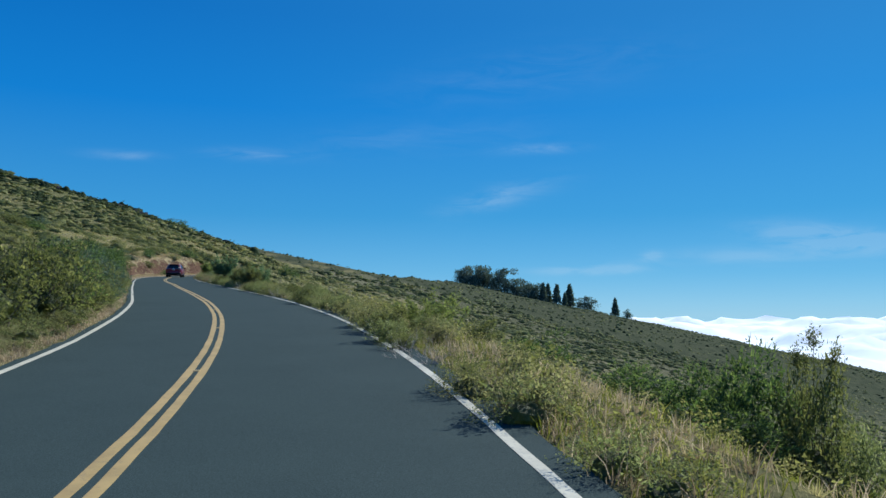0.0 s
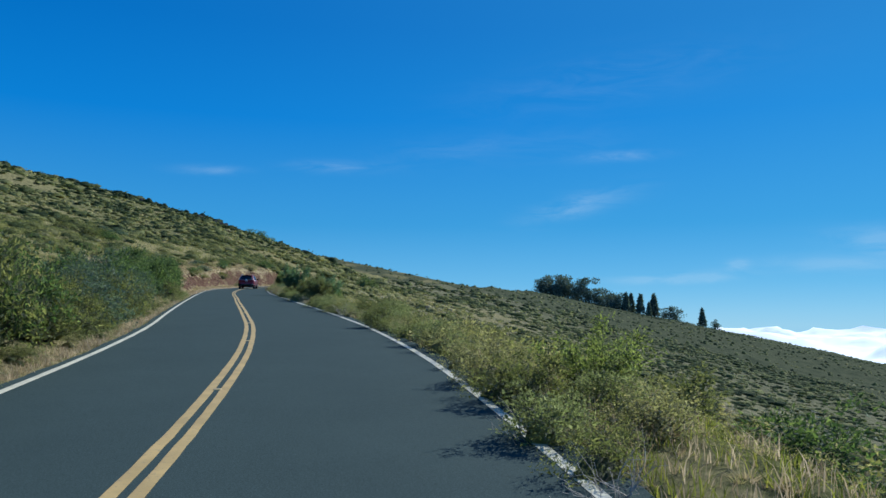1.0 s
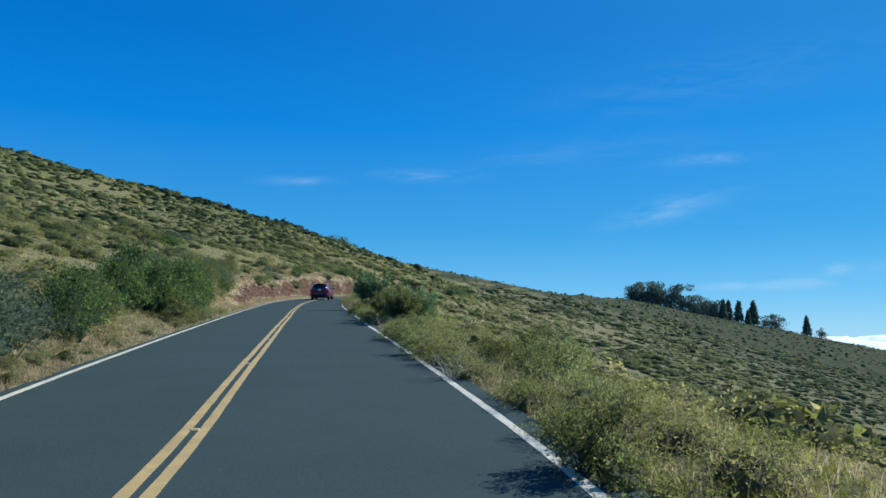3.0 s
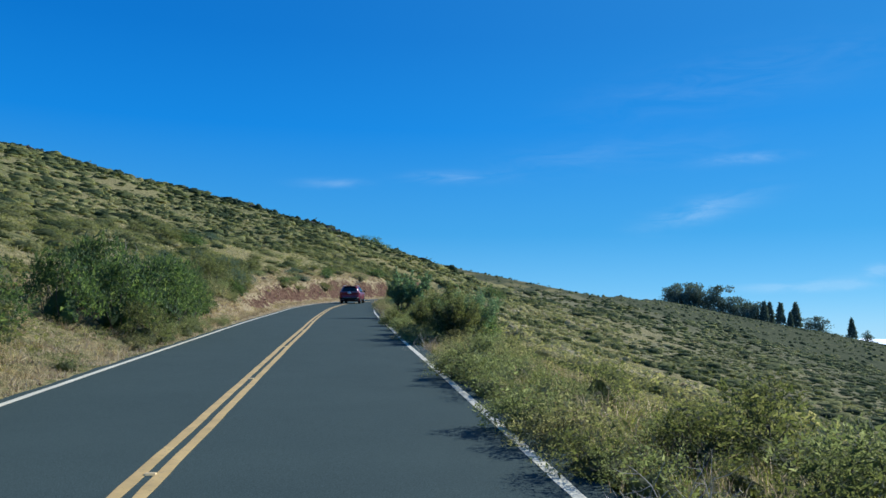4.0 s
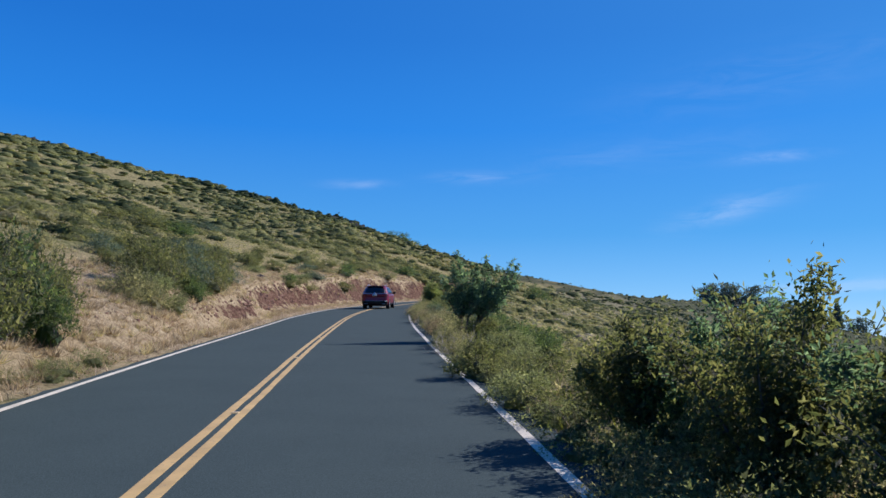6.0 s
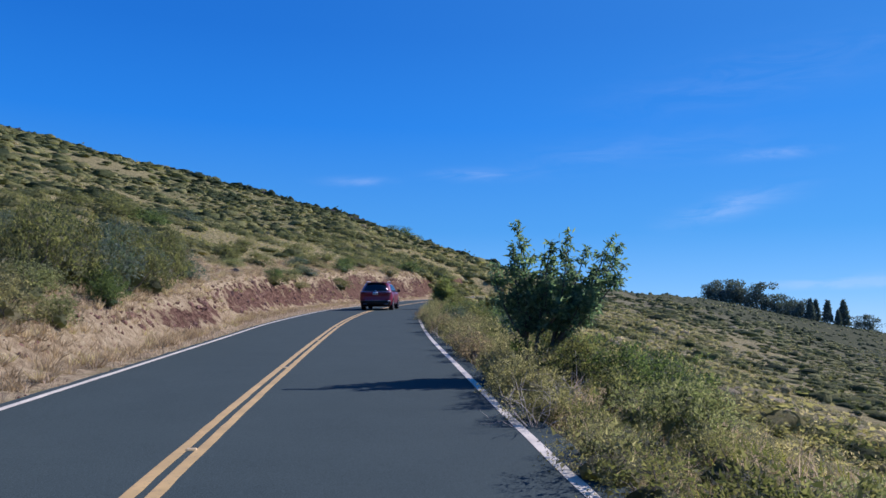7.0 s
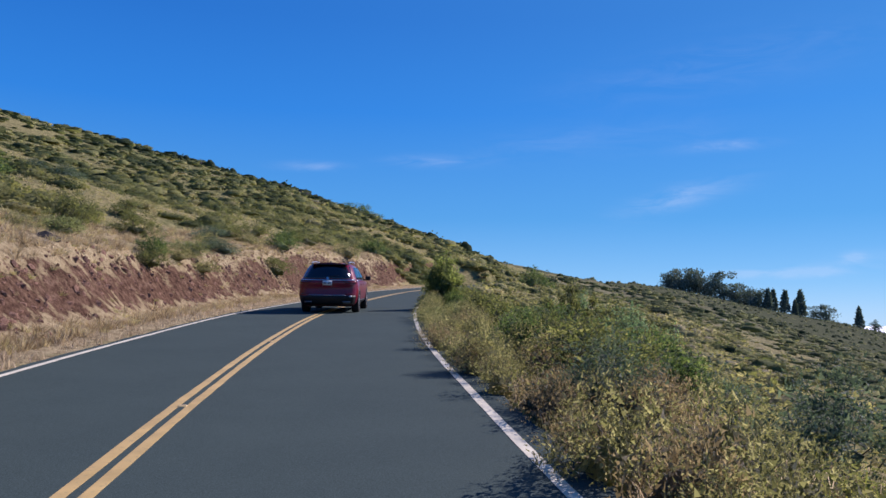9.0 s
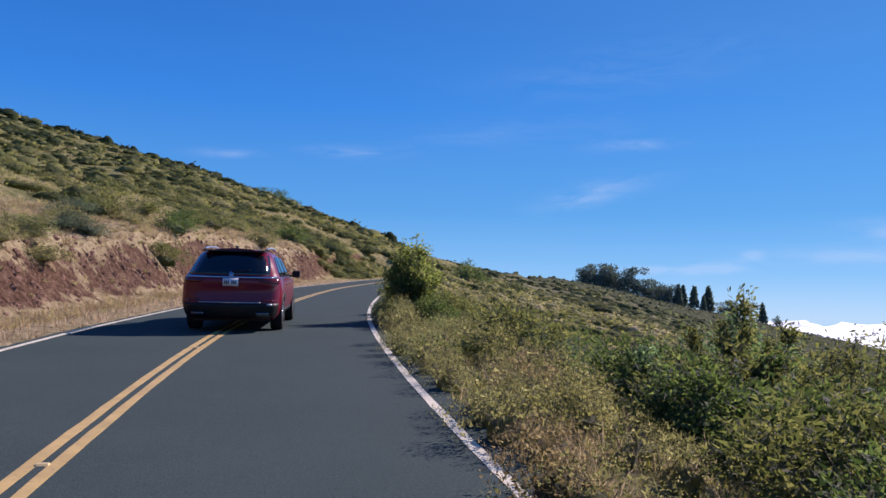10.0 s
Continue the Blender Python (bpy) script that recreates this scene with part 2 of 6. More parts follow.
lava = Mat("lava_rock", 0.95, 0, 0.1)
lava.colour(lava.ramp(lava.noise(6, 8, 0.7), [(0.3, (0.13, 0.07, 0.05)), (0.6, (0.25, 0.145, 0.105)), (0.85, (0.40, 0.28, 0.21))]))
lava.bump(lava.noise(18, 8, 0.7), 0.8, 0.04)
lava = lava.m
dark_lava = Mat("dark_lava", 0.95, 0, 0.1)
dark_lava.colour(dark_lava.ramp(dark_lava.noise(1.6, 8, 0.7), [(0.3, (0.030, 0.030, 0.032)), (0.6, (0.062, 0.056, 0.055)), (0.85, (0.13, 0.105, 0.095))]))
dark_lava.bump(dark_lava.noise(4, 8, 0.7), 0.9, 0.15)
dark_lava = dark_lava.m

# hillside scrub: colour changes from shrub to shrub through an attribute
scrub = Mat("hillside_scrub", 0.9, 0, 0.05)
hue = scrub.attr("shade")
s_col = scrub.ramp(hue, [(0.0, (0.045, 0.066, 0.038)), (0.25, (0.134, 0.154, 0.070)), (0.5, (0.270, 0.268, 0.122)), (0.78, (0.430, 0.385, 0.220)), (1.0, (0.55, 0.47, 0.36))])
s_leaf = scrub.noise(7.0, 6, 0.75)
s_col = scrub.mix(1.0, s_col, scrub.ramp(s_leaf, [(0.32, (0.62, 0.64, 0.62)), (0.5, (1.0, 1.0, 0.97)), (0.68, (1.42, 1.40, 1.28))]), "MULTIPLY")
s_var = scrub.ramp(scrub.island(), [(0.0, (0.85, 0.85, 0.85)), (1.0, (1.15, 1.15, 1.15))])
scrub.colour(scrub.mix(1.0, s_col, s_var, "MULTIPLY"))
scrub.bump(scrub.noise(6.5, 8, 0.75), 1.0, 0.28)
scrub.thin(0.30, (1, 1, 0.6))
scrub = scrub.m

# ridge trees: the haze of distance is mixed into this pale blue-green leaf colour
far_wood = Mat("far_woodland", 0.8, 0, 0.2)
far_wood.colour(far_wood.ramp(far_wood.island(), [(0.0, (0.07, 0.105, 0.10)), (0.6, (0.135, 0.175, 0.15)), (1.0, (0.21, 0.24, 0.19))]))
far_wood.thin(0.15)
far_wood = far_wood.m

cloud = Mat("cloud_tops", 1.0, 0, 0.0)
cloud.colour((0.92, 0.93, 0.95))
# a pale blue glow added to the clouds, which brightens them beyond the sunlight
cloud.p.inputs["Emission Color"].default_value = (0.80, 0.88, 1.0, 1)
cloud.p.inputs["Emission Strength"].default_value = 0.30
cloud = cloud.m


# ---- numeric helpers ----
def hash2(ix, iy, seed):
    n = (ix.astype(np.int64) * 374761393 + iy.astype(np.int64) * 668265263 + seed * 2246822519) & 0xFFFFFFFF
    n = ((n ^ (n >> 13)) * 1274126177) & 0xFFFFFFFF
    return ((n ^ (n >> 16)) & 0xFFFF) / 65535.0


def vnoise(x, y, seed=0):
    """Smooth value noise in -1..1 with cells of 1."""
    x, y = np.asarray(x, float), np.asarray(y, float)
    ix, iy = np.floor(x), np.floor(y)
    fx, fy = x - ix, y - iy
    fx, fy = fx * fx * (3 - 2 * fx), fy * fy * (3 - 2 * fy)
    a, b = hash2(ix, iy, seed), hash2(ix + 1, iy, seed)
    c, d = hash2(ix, iy + 1, seed), hash2(ix + 1, iy + 1, seed)
    return 2 * ((a + (b - a) * fx) * (1 - fy) + (c + (d - c) * fx) * fy) - 1


def fbm(x, y, seed=0, octaves=4):
    return sum(vnoise(x * 2.03 ** k, y * 2.03 ** k, seed + k) * 0.5 ** k for k in range(octaves))


def smooth(a, b, v):
    u = np.clip((np.asarray(v, float) - a) / (b - a), 0, 1)
    return u * u * (3 - 2 * u)


# ---- the road's line ----
CENTRE = np.array([
    (-2.05, -0.26, -0.72), (-3.11, 7.67, -0.25), (-4.54, 15.52, 0.3), (-6.69, 24.22, 0.9), (-10.55, 36.6, 1.67), (-14.73, 47.83, 2.39), (-18.28, 57.19, 2.94),
    (-21.84, 66.53, 3.48), (-25.34, 75.9, 4.04), (-28.92, 85.24, 4.56), (-32.43, 94.6, 5.07), (-35.87, 103.99, 5.59), (-39.17, 113.45, 6.17), (-42.21, 123.0, 6.75),
    (-44.89, 132.67, 7.35), (-47.15, 142.46, 7.89), (-49.23, 154.35, 8.58), (-51.62, 172.26, 9.64), (-53.37, 192.31, 10.7), (-54.6, 211.5, 11.75), (-54.9, 232.0, 12.9)])
first = CENTRE[0] - (CENTRE[1] - CENTRE[0]) / np.linalg.norm((CENTRE[1] - CENTRE[0])[:2]) * np.array([45, 45, 40])
KNOT = np.vstack([first, CENTRE])
knot_s = np.r_[0, np.cumsum(np.linalg.norm(np.diff(KNOT[:, :2], axis=0), axis=1))] - 45.0
ROAD_S = np.arange(-44.0, knot_s[-1], 0.5)


def spline(s):
    d = np.gradient(KNOT, knot_s, axis=0)
    i = np.clip(np.searchsorted(knot_s, s) - 1, 0, len(knot_s) - 2)
    h = (knot_s[i + 1] - knot_s[i])[:, None]
    u = ((s - knot_s[i]) / h[:, 0])[:, None]
    return ((2 * u ** 3 - 3 * u * u + 1) * KNOT[i] + (u ** 3 - 2 * u * u + u) * h * d[i] + (3 * u * u - 2 * u ** 3) * KNOT[i + 1] + (u ** 3 - u * u) * h * d[i + 1])


ROAD_P = spline(ROAD_S)
way2 = np.gradient(ROAD_P[:, :2], axis=0)
way2 /= np.linalg.norm(way2, axis=1)[:, None]
ROAD_R = np.c_[way2[:, 1], -way2[:, 0]]     # to the right


def road_at(s, o=0.0):
    """Place on the road's surface: s along the centre line, o to its right."""
    s = np.atleast_1d(np.asarray(s, float))
    p = np.stack([np.interp(s, ROAD_S, ROAD_P[:, k]) for k in range(3)], 1)
    r = np.stack([np.interp(s, ROAD_S, ROAD_R[:, k]) for k in range(2)], 1)
    p[:, :2] += r * np.asarray(o, float).reshape(-1, 1)
    return p


def heading(s):
    """The road's turn at s, in degrees to the left of +y."""
    r = [np.interp(s, ROAD_S, ROAD_R[:, k]) for k in range(2)]
    return math.degrees(math.atan2(r[1], r[0]))


def road_coords(x, y):
    """s, o and the road's height for places in the plan."""
    x, y = np.ravel(x), np.ravel(y)
    s, o, z = np.empty_like(x, float), np.empty_like(x, float), np.empty_like(x, float)
    for a in range(0, len(x), 4000):
        px, py = x[a:a + 4000], y[a:a + 4000]
        d2 = (px[:, None] - ROAD_P[None, :, 0]) ** 2 + (py[:, None] - ROAD_P[None, :, 1]) ** 2
        i = d2.argmin(1)
        dx, dy = px - ROAD_P[i, 0], py - ROAD_P[i, 1]
        along = dx * -ROAD_R[i, 1] + dy * ROAD_R[i, 0]
        s[a:a + 4000] = ROAD_S[i] + along
        o[a:a + 4000] = dx * ROAD_R[i, 0] + dy * ROAD_R[i, 1]
        far = np.abs(along) > 0.6
        o[a:a + 4000] = np.where(far, np.sign(o[a:a + 4000]) * np.sqrt(d2[np.arange(len(i)), i]), o[a:a + 4000])
        z[a:a + 4000] = ROAD_P[i, 2] + np.clip(along, -1, 1) * 0.055
    return s, o, z


def line_l(s):
    """The uphill edge line's way from the centre line."""
    return np.interp(s, [0, 20, 40, 60, 80, 100, 120, 140, 160, 200], [-3.37, -3.15, -3.38, -3.54, -3.61, -3.64, -3.77, -3.58, -3.42, -3.36])


def line_r(s):
    """The downhill edge line's way from the centre line."""
    return np.interp(s, [0, 20, 40, 60, 80, 100, 120, 140, 160, 200], [4.14, 4.01, 4.17, 4.16, 4.12, 4.25, 4.27, 4.11, 3.94, 3.92])


def edge_l(s):
    return line_l(s) - 0.26


def edge_r(s):
    return line_r(s) + 0.44


def open_ground(x, y):
    """Above 0: more grass than shrubs."""
    return fbm(x / 12, y / 9, 61, 3) - 0.05


def land(x, y):
    """Height of the ground, and how bare and how dry it is."""
    x, y = np.ravel(np.asarray(x, float)), np.ravel(np.asarray(y, float))
    s, o, zr = road_coords(x, y)
    # uphill side: verge, cut bank, slope
    l = edge_l(s) - o
    foot = 0.7 + 0.5 * smooth(60, 100, s) + 1.4 * smooth(112, 138, s) + 0.6 * vnoise(s / 5, s * 0, 3) * smooth(80, 100, s)
    rise = 0.25 + 0.2 * smooth(60, 80, s) + 0.75 * smooth(88, 106, s) + 1.0 * smooth(112, 138, s) + 0.9 * smooth(150, 180, s)
    run = 0.5 + 1.0 * rise
    bank = rise * smooth(0, 1, (l - foot) / run)
    left = bank + 0.27 * np.maximum(l - foot - 0.3, 0) * smooth(0, 3, l - foot) + 0.02
    # downhill side
    r = o - edge_r(s)
    right = -0.05 * smooth(0, 0.6, r) - (0.27 + 0.16 * smooth(46, 26, s)) * np.maximum(r - 1.2, 0) * smooth(0, 5, r)
    near = zr + np.where(l > 0, left, 0) + np.where(r > 0, right, 0)
    # the wide slope
    wide = -13.6 - 0.288 * x + 0.058 * y + 0.075 * np.maximum(x, 0) * smooth(250, 900, y)
    wide = wide + 1.6 * smooth(140, 290, y) * smooth(35, 120, -x)
    crest = 312 + 913 * smooth(-75, 45, x)
    wide = wide - 0.16 * np.maximum(y - crest, 0) - 0.25 * np.maximum(y - 1330, 0) * smooth(20, 60, x)
    wide = wide - 1.9 * smooth(-70, -57, x) * smooth(-20, -40, x) * smooth(200, 250, y) * (1 + 0.4 * smooth(330, 430, y))
    wide = wide - 1.6 * smooth(-160, -185, x) * smooth(-245, -225, x) * smooth(250, 280, y)
    wide = wide + 2.0 * fbm(x / 70, y / 70, 11, 3) * smooth(60, 160, np.abs(o)) + 1.5 * fbm(x / 22, y / 22, 31, 3) * smooth(150, 300, y) * smooth(0, 60, -x)
    # the next ridge, beyond the crest
    ridge = 30.4 - 0.2 * x - 0.3 * np.maximum(x, 0) - 0.10 * np.maximum(800 - y, 0) - 0.16 * np.maximum(y - 830, 0) + 1.5 * fbm(x / 40, y / 60, 17, 3)
    wide = np.where(y > 420, np.maximum(wide, ridge), wide)
    far = smooth(22, 120, np.abs(o))
    far = np.maximum(far, smooth(205, 245, s) * smooth(2, 20, np.abs(o)))
    z = near * (1 - far) + wide * far
    off = np.maximum(np.maximum(l, r), 0)
    z = z + smooth(0.8, 4, off) * (0.13 * fbm(x / 2.2, y / 2.2, 5, 3) + 0.22 * fbm(x / 7, y / 7, 7, 2))
    z = z + 0.16 * fbm(x / 1.1, y / 1.1, 15, 2) * smooth(0.1, 0.6, bank / np.maximum(rise, 0.1)) * smooth(1, 0.7, bank / np.maximum(rise, 0.1)) * (l > 0)
    inside = np.minimum(-l, -r)
    z = np.where(inside > 0, zr - 0.03 - 0.25 * smooth(0.05, 0.7, inside), z - 0.03 * (off < 0.5))
    cut = smooth(0.03, 0.15, bank / np.maximum(rise, 0.1)) * smooth(1.0, 0.72, bank / np.maximum(rise, 0.1)) * (l > 0)
    bare = cut * smooth(99, 116, s) * (0.55 + 0.45 * smooth(-0.3, 0.3, fbm(x / 4.5, y / 4.5, 21, 2) + 0.1 * smooth(115, 135, s) + 0.25 * smooth(0.65, 0.2, bank / np.maximum(rise, 0.1))))
    dry = np.clip((l > 0) * smooth(44, 70, s) * smooth(15, 6, l) * smooth(-0.5, 0.3, fbm(x / 5, y / 5, 43, 2) + 0.15) + (l > 0) * smooth(1.0, 0.35, l) + (r > 0) * smooth(1.6, 0.5, r) * 0.6, 0, 1)
    dry = np.maximum(dry, 0.85 * smooth(0.0, 0.4, open_ground(x, y)) * np.where(o < 0, 1 - 0.25 * smooth(16, 40, -o), 0.75))
    dry = dry * (1 - smooth(45, 140, o))
    return z, bare, dry


def ground_at(x, y):
    return land(x, y)[0]


# ---- building ----
def mesh_of(name, verts, faces, material, smooth_faces=False):
    me = bpy.data.meshes.new(name)
    me.from_pydata([tuple(v) for v in verts], [], [tuple(f) for f in faces])
    if material:
        me.materials.append(material)
    if smooth_faces:
        me.polygons.foreach_set("use_smooth", [True] * len(me.polygons))
    me.update()
    return me


def fast_mesh(name, verts, faces, material, smooth_faces=False):
    """Faces: an array of n rows of 3 or 4 corners."""
    me = bpy.data.meshes.new(name)
    n, k = faces.shape
    me.vertices.add(len(verts))
    me.vertices.foreach_set("co", np.asarray(verts, np.float32).ravel())
    me.loops.add(n * k)
    me.loops.foreach_set("vertex_index", faces.astype(np.int32).ravel())
    me.polygons.add(n)
    me.polygons.foreach_set("loop_start", np.arange(0, n * k, k, dtype=np.int32))
    me.polygons.foreach_set("use_smooth", np.full(n, smooth_faces))
    me.materials.append(material)
    me.update(calc_edges=True)
    return me


def give(me, name, values):
    a = me.attributes.new(name, "FLOAT", "POINT")
    a.data.foreach_set("value", np.asarray(values, np.float32))


def part(name, bm_or_mesh, material, parent, label=""):
    me = bm_or_mesh
    if isinstance(me, bmesh.types.BMesh):
        me = bpy.data.meshes.new(name)
        bm_or_mesh.to_mesh(me)
        bm_or_mesh.free()
    if material and not me.materials:
        me.materials.append(material)
    ob = new(name, me)
    ob.parent = parent
    return tagged(ob, label) if label else ob


def ribbon(name, s0, s1, o0, o1, lift, thick, material, step=0.5, ragged=0.0):
    """A strip along the road with a top and two side faces; o0, o1: its edges at s."""
    s = np.arange(s0, s1 + 0.01, step)
    a = road_at(s, o0(s) + ragged * vnoise(s * 2.1, s * 0, 71))
    b = road_at(s, o1(s) + ragged * vnoise(s * 1.7, s * 0, 72))
    cols = [a - [0, 0, thick], a, b, b - [0, 0, thick]]
    v = np.concatenate([c + [0, 0, lift] for c in cols])
    n = len(s)
    f = [(k * n + i, (k + 1) * n + i, (k + 1) * n + i + 1, k * n + i + 1) for k in range(3) for i in range(n - 1)]
    return mesh_of(name, v, f, material)


# ---- ground ----
def axis_steps(a, b, step, out_a, out_b, grow=1.085):
    mid = list(np.arange(a, b + 0.001, step))
    lo, d = [], step
    while (lo[-1] if lo else a) > out_a:
        d *= grow
        lo.append((lo[-1] if lo else a) - d)
    hi, d = [], step
    while (hi[-1] if hi else b) < out_b:
        d *= grow
        hi.append((hi[-1] if hi else b) + d)
    return np.array(lo[::-1] + mid + hi)


gx, gy = axis_steps(-64, 12, 0.5, -1200, 2600, 1.095), axis_steps(-6, 180, 0.95, -260, 2600, 1.055)
X, Y = np.meshgrid(gx, gy)
gz, bare, dry = land(X, Y)
nx, ny = len(gx), len(gy)
ii, jj = np.meshgrid(np.arange(nx - 1), np.arange(ny - 1))
k = (jj * nx + ii).ravel()
ground_mesh = fast_mesh("ground", np.c_[X.ravel(), Y.ravel(), gz], np.c_[k, k + 1, k + nx + 1, k + nx], soil, True)
give(ground_mesh, "bare", bare)
give(ground_mesh, "dry", dry)
gs, go, _ = road_coords(X, Y)
give(ground_mesh, "bank", smooth(64, 92, gs) * smooth(222, 208, gs) * smooth(13, 7, edge_l(gs) - go) * (go < edge_l(gs)))
give(ground_mesh, "distant", np.maximum(smooth(220, 520, Y.ravel()) * smooth(-60, 20, X.ravel()), smooth(380, 520, Y.ravel())))
give(ground_mesh, "lush", smooth(4, 60, road_coords(X, Y)[1]))
ground = tagged(new("ground", ground_mesh), "volcanic hillside ground with dry grass and bare red earth", "ground", kind="structure")

# ---- road ----
road = tagged(new("road", ribbon("road", -40, 232, edge_l, edge_r, 0.0, 0.22, asphalt, 0.5, 0.05)), "dark grey asphalt two-lane mountain road", "road", kind="structure")
for side in (-1, 1):
    part("yellow_line", ribbon("yellow_line", -39, 231, lambda s: 0.0 * s + 0.115 * side - 0.066, lambda s: 0.0 * s + 0.115 * side + 0.066, 0.005, 0.004, yellow_paint, 0.5, 0.008), None, road, "yellow centre line, slightly worn")
part("white_line", ribbon("white_line", -39, 231, lambda s: line_l(s) - 0.065, lambda s: line_l(s) + 0.065, 0.005, 0.004, white_paint, 0.5, 0.008), None, road, "white edge line beside the uphill verge")
part("white_line", ribbon("white_line", -39, 231, lambda s: line_r(s) - 0.07, lambda s: line_r(s) + 0.07, 0.005, 0.004, white_paint, 0.5, 0.008), None, road, "white edge line beside the downhill verge")

# ---- sea of clouds ----
rr = np.linspace(1500, 4900, 70)
th = np.radians(np.linspace(-60, 95, 220))
R, TH = np.meshgrid(rr, th)
cxx, cyy = R * np.sin(TH), R * np.cos(TH)
billow = np.abs(fbm(cxx / 330, cyy / 330, 91, 5)) * 95 + fbm(cxx / 900, cyy / 900, 95, 2) * 22
cz = -205 + 185 * ((R - 1500) / 3400) ** 0.8 + billow * (0.35 + 0.3 * R / 4900) - 22
k = (np.arange(219)[:, None] * 70 + np.arange(69)[None, :]).ravel()
clouds = new("cloud_sea", fast_mesh("cloud_sea", np.c_[cxx.ravel(), cyy.ravel(), cz.ravel()], np.c_[k, k + 1, k + 71, k + 70], cloud, True))
tagged(clouds, "white sea of clouds below the mountain slope", "clouds", kind="structure")

# ---- plants ----
def unit(v):
    return v / np.maximum(np.linalg.norm(v, axis=-1, keepdims=True), 1e-9)


def dome_lobes(rng, n, spread=0.62, size=(0.30, 0.5), tall=1.0):
    """Centres and radii of the lobes of a bush one metre in radius."""
    a, d = rng.uniform(0, 2 * np.pi, n), np.sqrt(rng.uniform(0.02, 1, n)) * spread
    r = rng.uniform(*size, n)
    z = (tall * (1 - 0.75 * (d / spread) ** 2) * rng.uniform(0.55, 1.0, n)).clip(0.12, None)
    return np.c_[d * np.cos(a), d * np.sin(a), z], np.c_[r, r, r * rng.uniform(0.65, 0.95, n)]


def leaf_sprays(rng, tips, outward, per_tip, length, width, spread, droop=0.0):
    """Folded leaves in sprays round the tips of twigs: points and quads."""
    n = len(tips) * per_tip
    base, out = np.repeat(tips, per_tip, 0), np.repeat(outward, per_tip, 0)
    base = base + rng.normal(0, spread, (n, 3)) - out * rng.uniform(0, 2.2 * spread, (n, 1))
    axis = unit(out * 0.7 + rng.normal(0, 0.6, (n, 3)) + [0, 0, 0.25 - droop])
    side = unit(np.cross(axis, rng.normal(0, 1, (n, 3))))
    lift = np.cross(axis, side)
    ln = length * rng.uniform(0.6, 1.3, (n, 1))
    wd = width * rng.uniform(0.7, 1.2, (n, 1))
    mid = base + axis * ln * 0.45 + lift * wd * 0.18
    v = np.stack([base, mid + side * wd * 0.5, base + axis * ln, mid - side * wd * 0.5], 1).reshape(-1, 3)
    return v, np.arange(n * 4).reshape(-1, 4)


def pointed_sprays(rng, tips, outward, per_tip, length, width, spread, droop=0.0):
    """As leaf_sprays, with one small triangle a leaf."""
    v, f = leaf_sprays(rng, tips, outward, per_tip, length, width, spread, droop)
    v = v.reshape(-1, 4, 3)
    low = v[:, :1] * 0.65
    v = np.concatenate([low + v[:, 1:2] * 0.35 + (v[:, 1:2] - v[:, 3:4]) * 0.22, v[:, 2:3], low + v[:, 3:4] * 0.35 - (v[:, 1:2] - v[:, 3:4]) * 0.22], 1)
    return v.reshape(-1, 3), np.arange(len(f) * 3).reshape(-1, 3)


def tube(points, radii, sides=5):
    """A tapered stem through the points."""
    points = np.asarray(points, float)
    d = unit(np.gradient(points, axis=0))
    u = unit(np.cross(d, [0.31, 0.9, 0.17]))
    w = np.cross(d, u)
    a = np.arange(sides) * 2 * np.pi / sides
    v = (points[:, None] + np.asarray(radii)[:, None, None] * (np.cos(a)[None, :, None] * u[:, None] + np.sin(a)[None, :, None] * w[:, None])).reshape(-1, 3)
    f = [(k * sides + i, k * sides + (i + 1) % sides, (k + 1) * sides + (i + 1) % sides, (k + 1) * sides + i) for k in range(len(points) - 1) for i in range(sides)]
    return v, np.array(f)


def join(pieces):
    vs, fs, n = [], [], 0
    for v, f in pieces:
        vs.append(v)
        fs.append(f + n)
        n += len(v)
    return np.concatenate(vs), np.concatenate(fs)


def reach(d, c, r):
    """How far the lobes go out along the directions d."""
    b = d @ c.T
    q = r[None] ** 2 - (c ** 2).sum(1)[None] + b * b
    return np.where(q > 0, b + np.sqrt(np.maximum(q, 0)), 0.22).max(1)


def lobed_body(rng, c, r, rings, segs, share=1.0):
    """A closed leafy body over the lobes, as triangles."""
    el = np.linspace(-0.12, 1.25, rings)
    az = np.arange(segs) * 2 * np.pi / segs
    d = np.array([(math.cos(e) * math.cos(a + 0.5 * k * 2 * np.pi / segs), math.cos(e) * math.sin(a + 0.5 * k * 2 * np.pi / segs), math.sin(e)) for k, e in enumerate(el) for a in az] + [(0, 0, 1)])
    v = d * share * (reach(d, c, r) * rng.uniform(0.86, 1.06, len(d)))[:, None]
    f = []
    for k in range(rings - 1):
        for i in range(segs):
            a, b, p, q = k * segs + i, k * segs + (i + 1) % segs, (k + 1) * segs + i, (k + 1) * segs + (i + 1) % segs
            f += [(a, b, p), (b, q, p)]
    f += [((rings - 1) * segs + i, (rings - 1) * segs + (i + 1) % segs, rings * segs) for i in range(segs)]
    return v, np.array(f)


